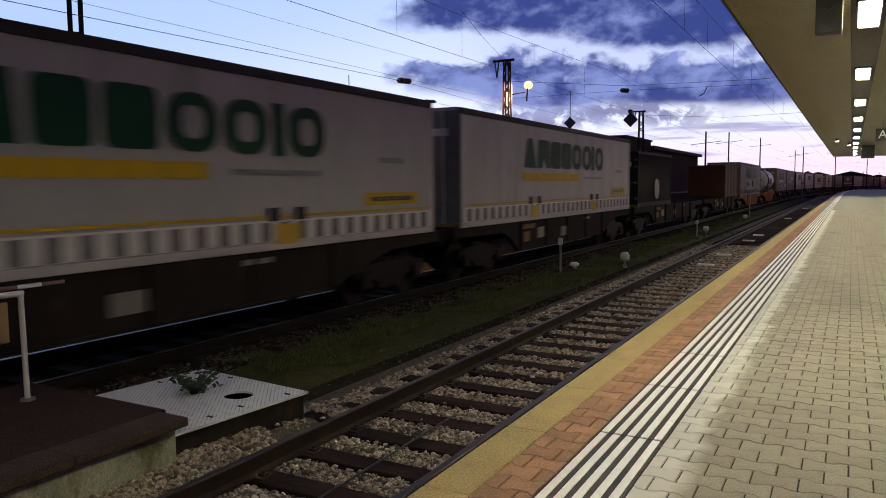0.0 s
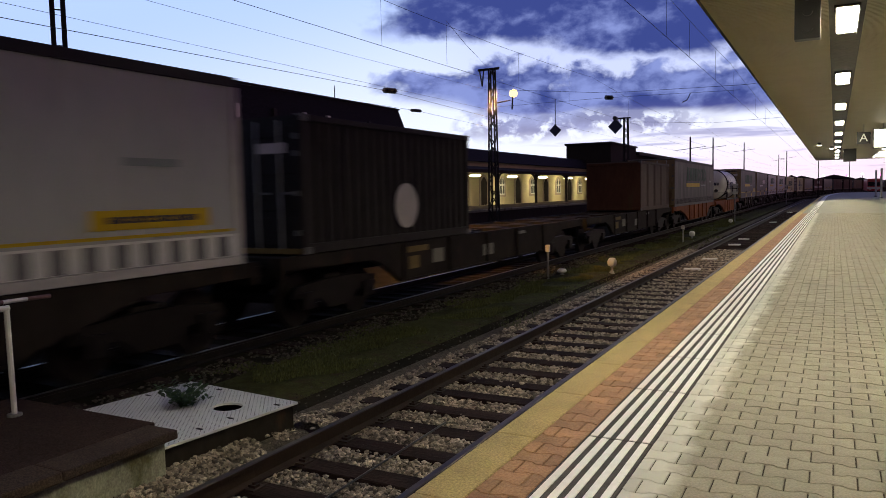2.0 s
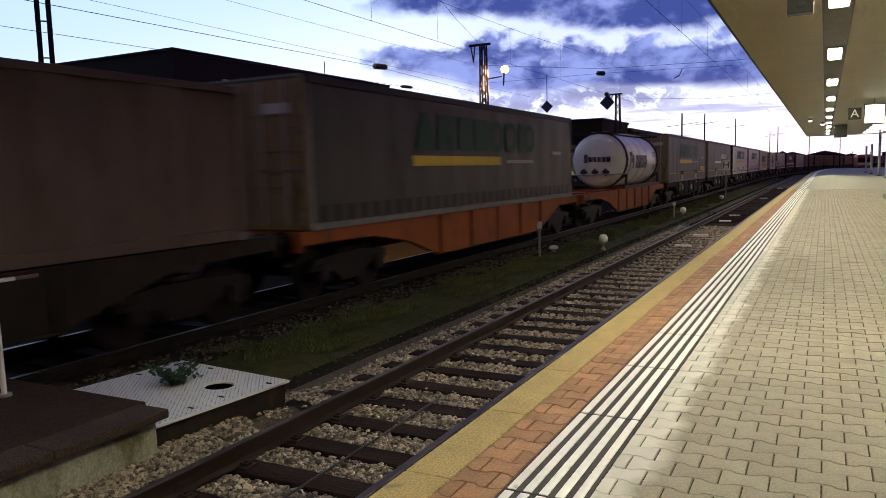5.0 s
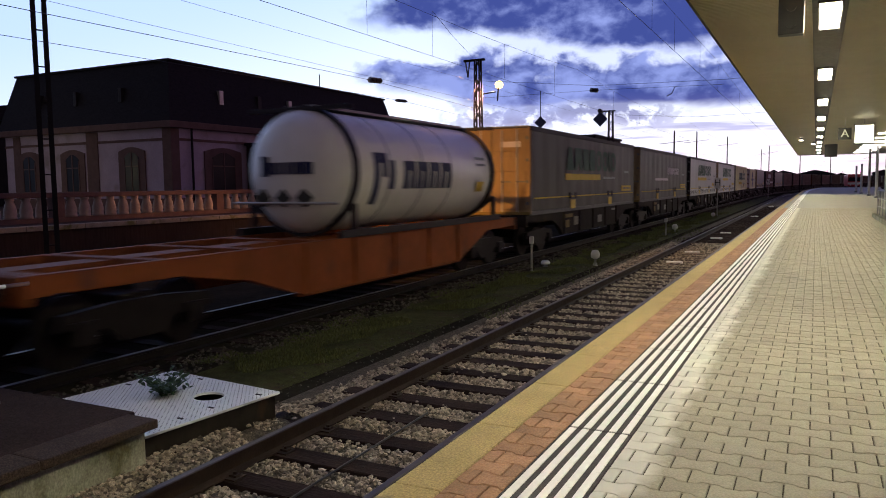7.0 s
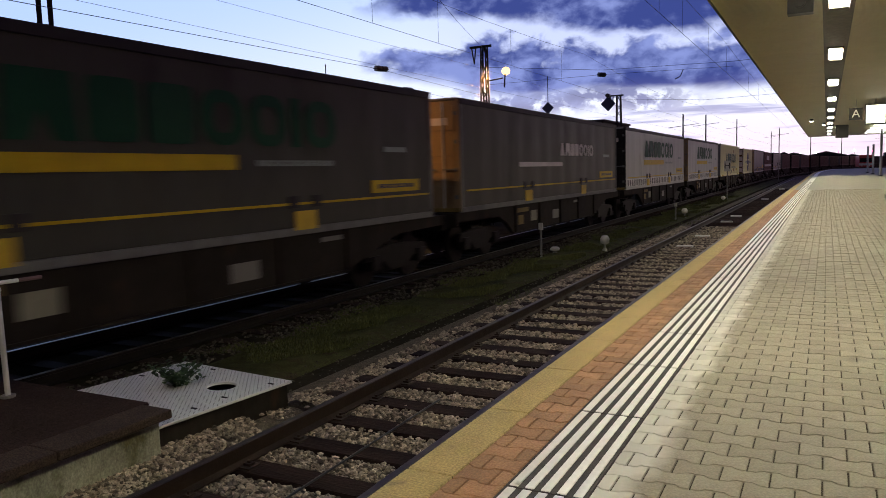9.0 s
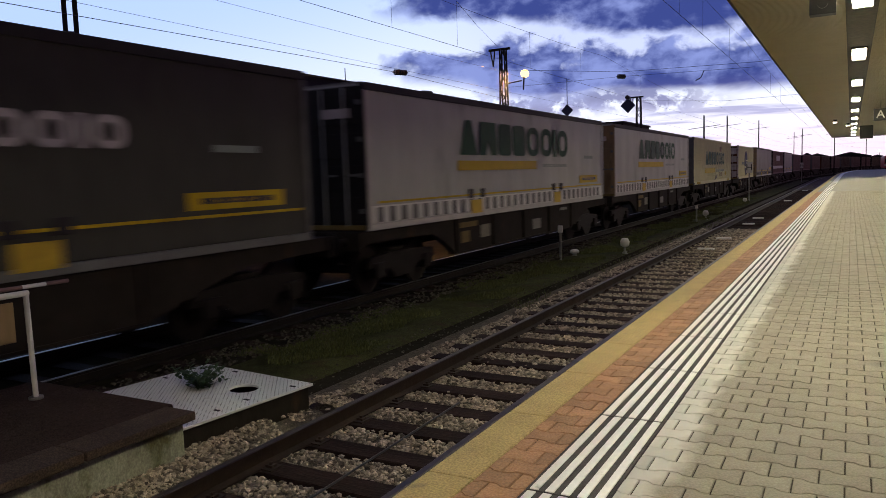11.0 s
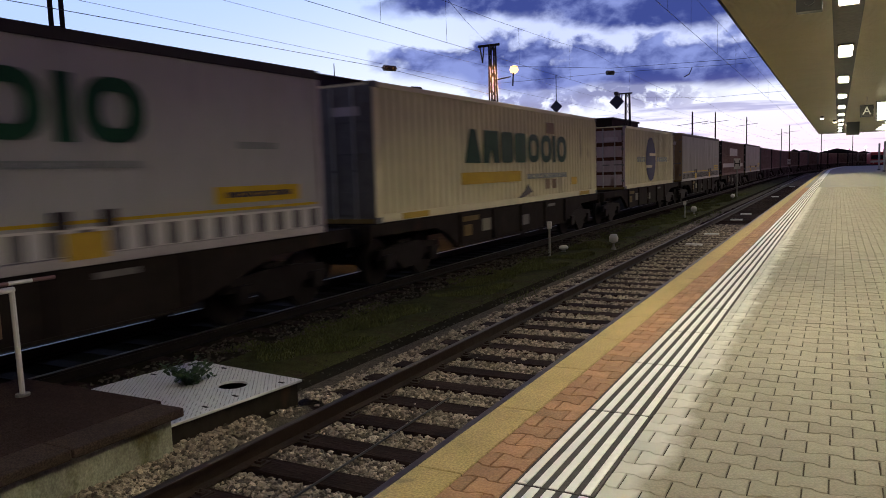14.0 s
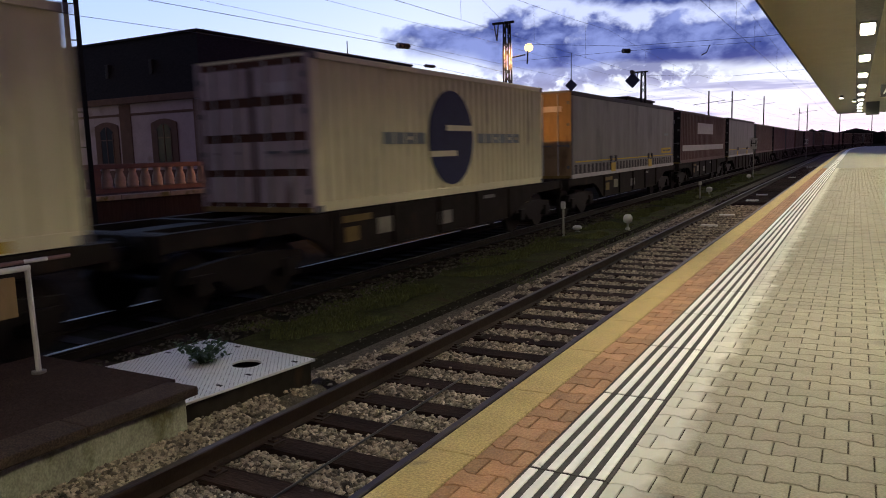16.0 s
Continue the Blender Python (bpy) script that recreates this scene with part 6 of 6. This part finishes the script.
def wagon(y0, L, colour, deep=0.62, panels=True, name_label=""):
    """A container flat wagon; its own height zero is the deck."""
    txt = name_label or ("orange-red container flat wagon with fish-belly beams" if colour == "wagon_red" else "dirty brown container flat wagon with fish-belly beams")
    r = thing("flat_wagon", txt, "flat wagon", "train wagons")
    TRAIN.append((r, y0, DECK))
    m = M[colour]
    for s in (-1, 1):
        x0, x1 = (1.10, 1.22) if s > 0 else (-1.22, -1.10)
        s0, s1 = (2.3, 4.9) if colour == "wagon_red" else (2.6, 3.6)
        prof = ((0.1, -0.02), (L - 0.1, -0.02), (L - 0.1, -0.24), (L - 2.0, -0.27), (L - 3.75, -0.26 - deep), (s1, -0.26 - deep), (0.5 * (s0 + s1), -0.27 - deep * 0.36), (s0, -0.27), (0.1, -0.24))
        b = part("side_beam", prism(B(), prof, x0, x1, "x"), m, r, "deep riveted side beam")
        part("beam_flange", bx(B(), x0 - 0.02, x1 + 0.02, s1, L - 3.75, -0.30 - deep, -0.262 - deep), m, b)
        for k in range(5):
            yy = s1 + 0.12 + (L - 3.95 - s1) * k / 4
            part("stiffener", bx(B(), (x1 if s > 0 else x0 - 0.05), (x1 + 0.05 if s > 0 else x0), yy - 0.04, yy + 0.04, -0.26 - deep, -0.03), m, b)
    part("centre_sill", bx(B(), -0.25, 0.25, 0.05, L - 0.05, -0.42, -0.05), m, r)
    for k in range(9):
        yy = 0.15 + (L - 0.5) * k / 8
        part("cross_beam", bx(B(), -1.098, 1.098, yy, yy + 0.2, -0.22, -0.022), m, r)
    for y in (0.0, L - 0.1):
        part("headstock", bx(B(), -1.25, 1.25, y, y + 0.1, -0.36, -0.02, 0.01), m, r)
        for s in (-0.875, 0.875):
            d = -1 if y == 0 else 1
            bf = part("buffer", rod(B(), (s, y + 0.05, -0.22), (s, y + 0.05 + d * 0.5, -0.22), 0.09, 12), M["wheel"], r)
            part("buffer_head", rod(B(), (s, y + 0.05 + d * 0.5, -0.22), (s, y + 0.05 + d * 0.545, -0.22), 0.22, 14), M["wheel"], bf)
    for yb in (1.75, L - 1.75):
        bog = part("bogie", B(), M["wheel"], r, "dark two-axle bogie")
        bog.data = meshed("bogie", bx(B(), -0.93, 0.93, yb - 0.25, yb + 0.25, -0.75, -0.43, 0.03), M["wheel"])
        for s in (-1, 1):
            part("side_frame", prism(B(), ((yb - 1.25, -0.75), (yb - 1.15, -0.56), (yb - 0.4, -0.50), (yb + 0.4, -0.50), (yb + 1.15, -0.56), (yb + 1.25, -0.75), (yb + 0.6, -0.80), (yb + 0.35, -1.0), (yb - 0.35, -1.0), (yb - 0.6, -0.80)),
                                     s * 1.0 - 0.06, s * 1.0 + 0.06, "x"), M["wheel"], bog)
            for dy in (-0.9, 0.9):
                part("axle_box", bx(B(), s * 1.0 - 0.12, s * 1.0 + 0.12, yb + dy - 0.16, yb + dy + 0.16, -0.95, -0.66, 0.02), M["wheel"], bog)
        for dy in (-0.9, 0.9):
            WHEELS.append(wheelset(bog, yb + dy))
    if panels and colour != "wagon_red":
        q = random.Random(int(y0))
        f0 = q.uniform(-0.06, 0.12)
        for yy, z0, z1, w, mm in ((3.9, -0.24, -0.12, 0.85, "ochre"), (3.95, -0.58, -0.32, 0.4, "ochre"), (4.95, -0.54, -0.24, 0.5, "label_panel"), (7.2 + 9 * f0, -0.60, -0.32, 0.6, "curtain_mid"), (9.4 + 9 * f0, -0.20, -0.12, 0.6, "curtain_mid")):
            part("data_panel", bx(B(), 1.222, 1.23, yy, yy + w, z0, z1), M[mm], r, "faded data panel")
    part("brake_gear", bx(B(), 0.5, 1.0, L * 0.55, L * 0.55 + 1.4, -0.85, -0.3, 0.05), M["wheel"], r)
    return r


# loads, from the head of the stretch that passes to its far end
swap_body(-0.85, 14.2, "curtain", "grey")
swap_body(14.65, 14.2, "curtain", "grey")
black_box(30.3, 6.15)
five = corrugated(54.0, 6.25, "brown", "rust_end", 2.22, pitch=1.48, label="dull brown short container with an orange end")
swap_body(61.8, 14.35, "curtain_dark", "pale_end", H=2.58, plates=False)
tank_container(83.6, 7.7)
swap_body(93.6, 13.95, "curtain_dark", "pale_end", words="green", checks=False)
swap_body(109.0, 14.45, "curtain_dark", "pale_end", words="pale", checks=False)
swap_body(125.1, 14.4, "curtain", "dark")
swap_body(141.1, 14.1, "curtain", "pale_end")
c45 = corrugated(156.85, 14.4, "cream_box", "grey", 2.66, label="cream corrugated long container with green lettering bars")
brand_marks(c45, 1.242, 3.8, 11.1, 1.12, 1.92, M["green"])
part("yellow_bar", bx(B(), 1.242, 1.248, 3.6, 7.25, 0.62, 0.90), M["yellow"], c45, "ochre printed bar")
print_bars(c45, 1.242, 7.7, 11.1, 0.66, 0.80, M["greyprint"], 16, "small_print")
part("emblem", prism(B(), ((6.95, 0.14), (7.5, 0.18), (8.1, 0.30), (7.75, 0.52), (7.5, 0.34)), 1.242, 1.248, "x"), M["black"], c45, "small dark emblem")
part("yellow_pad", bx(B(), 1.251, 1.257, 12.4, 13.5, 0.02, 0.14), M["yellow_dirty"], c45, "yellow lifting pad marking")
part("yellow_pad", bx(B(), 1.251, 1.257, 0.9, 2.0, 0.02, 0.14), M["yellow_dirty"], c45, "yellow lifting pad marking")
for y in (9.2, 9.75):
    part("worn_label", bx(B(), 1.230, 1.236, y, y + 0.4, 0.34, 0.62), M["pale_end"], c45, "worn dull label")
part("worn_label", bx(B(), 1.230, 1.236, 11.6, 12.2, 0.40, 0.64), M["yellow_dirty"], c45, "small yellow label")
part("worn_label", bx(B(), 1.230, 1.236, 9.3, 10.0, 1.98, 2.3), M["pale_end"], c45, "worn dull label")
d30 = corrugated(175.4, 9.95, "cream_box", "door_pink", 2.58, label="cream corrugated container with a dark round emblem")
part("emblem", lathe(B(), ((1.0, 1.24), (1.0, 1.246)), 40, "x", (0, 4.69, 1.22)), M["navy"], d30, "dark blue round emblem")
part("emblem_bar", bx(B(), 1.247, 1.252, 4.45, 5.66, 1.37, 1.49), M["cream_box"], d30)
part("emblem_bar", bx(B(), 1.247, 1.252, 3.72, 4.9, 0.83, 0.95), M["cream_box"], d30)
print_bars(d30, 1.242, 2.0, 3.55, 1.1, 1.32, M["greyprint"], 4, "small_print")
print_bars(d30, 1.242, 5.9, 8.35, 1.1, 1.32, M["greyprint"], 6, "small_print")
swap_body(187.8, 14.5, "curtain_mid", "pale_end", words="none")
r6 = corrugated(204.0, 14.4, "redbrown", "dark", 2.6, pitch=0.4, label="dull red-brown container with a pale panel")
part("panel", bx(B(), 1.242, 1.248, 4.5, 9.5, 1.5, 2.1), M["paleprint"], r6, "pale printed panel")
part("panel", bx(B(), 1.242, 1.248, 0.5, 13.5, 0.6, 0.9), M["paleprint"], r6)
# far loads: pink and red-brown colours carry the tint of the sunset light
far_rows = (("curtain_mid", "dark"), ("pinkish", "grey"), ("redbrown", "dark"), ("pinkish", "grey"), ("brown", "rust_end"), ("pinkish", "dark"), ("brown", "grey"),
            ("pinkish", "grey"), ("redbrown", "dark"), ("brown", "dark"), ("dark", "dark"), ("dark", "grey"))
for k, (a, b) in enumerate(far_rows):
    y0 = 219.9 + 15.9 * k
    if a.startswith("curtain"):
        swap_body(y0, 14.3, a, b, checks=False, words="pale" if k % 2 else "none")
    else:
        corrugated(y0, 14.3, a, b, 2.55, pitch=0.45, label="dull brown container far back on the train")
# wagons
for y0, L, col in ((-1.2, 15.0, "wagon"), (14.35, 14.8, "wagon"), (29.7, 15.6, "wagon"), (45.8, 15.2, "wagon"), (61.5, 15.4, "wagon_red"), (77.6, 14.8, "wagon_red"),
                   (93.2, 14.9, "wagon"), (108.7, 15.3, "wagon"), (124.8, 15.2, "wagon"), (140.7, 15.3, "wagon"), (156.6, 15.0, "wagon"), (172.2, 14.7, "wagon"), (187.5, 15.2, "wagon"), (203.6, 15.4, "wagon")):
    wagon(y0, L, col, 0.62 if col == "wagon_red" else 0.5)
for k in range(12):
    wagon(219.6 + 15.9 * k, 15.2, "wagon", panels=False)

# ---- grey pavers, laid last ----
lay(-0.93, 3.2, -7.9, 44, M["paver_rest"], "grey_pavers", "grey bone-shaped concrete pavers", (2.4, 5.2, -0.94, 0.8))


def on_line(y):
    slope = math.degrees(math.atan(2 * max(0.0, y - 110.0) / 1500.0))
    return pose(TRAIN_X + bend(y), y, 0, 0, 0, -slope)


def motions():
    """The train rolls towards the camera's left at a steady speed."""
    for ob, y0, z in TRAIN:
        rows = []
        for k in range(17):
            m = on_line(y0 - SPEED * k)
            m.translation.z = z
            rows.append((float(k), m))
        walk(ob, rows)
    turn = math.degrees(SPEED / 0.462)
    rows = []
    for w in WHEELS[:56]:
        loc = w.location.copy()
        walk(w, [(k / 15.0, pose(loc.x, loc.y, loc.z, (turn * k / 15.0) % 360.0, 0, 0)) for k in range(241)])


motions()
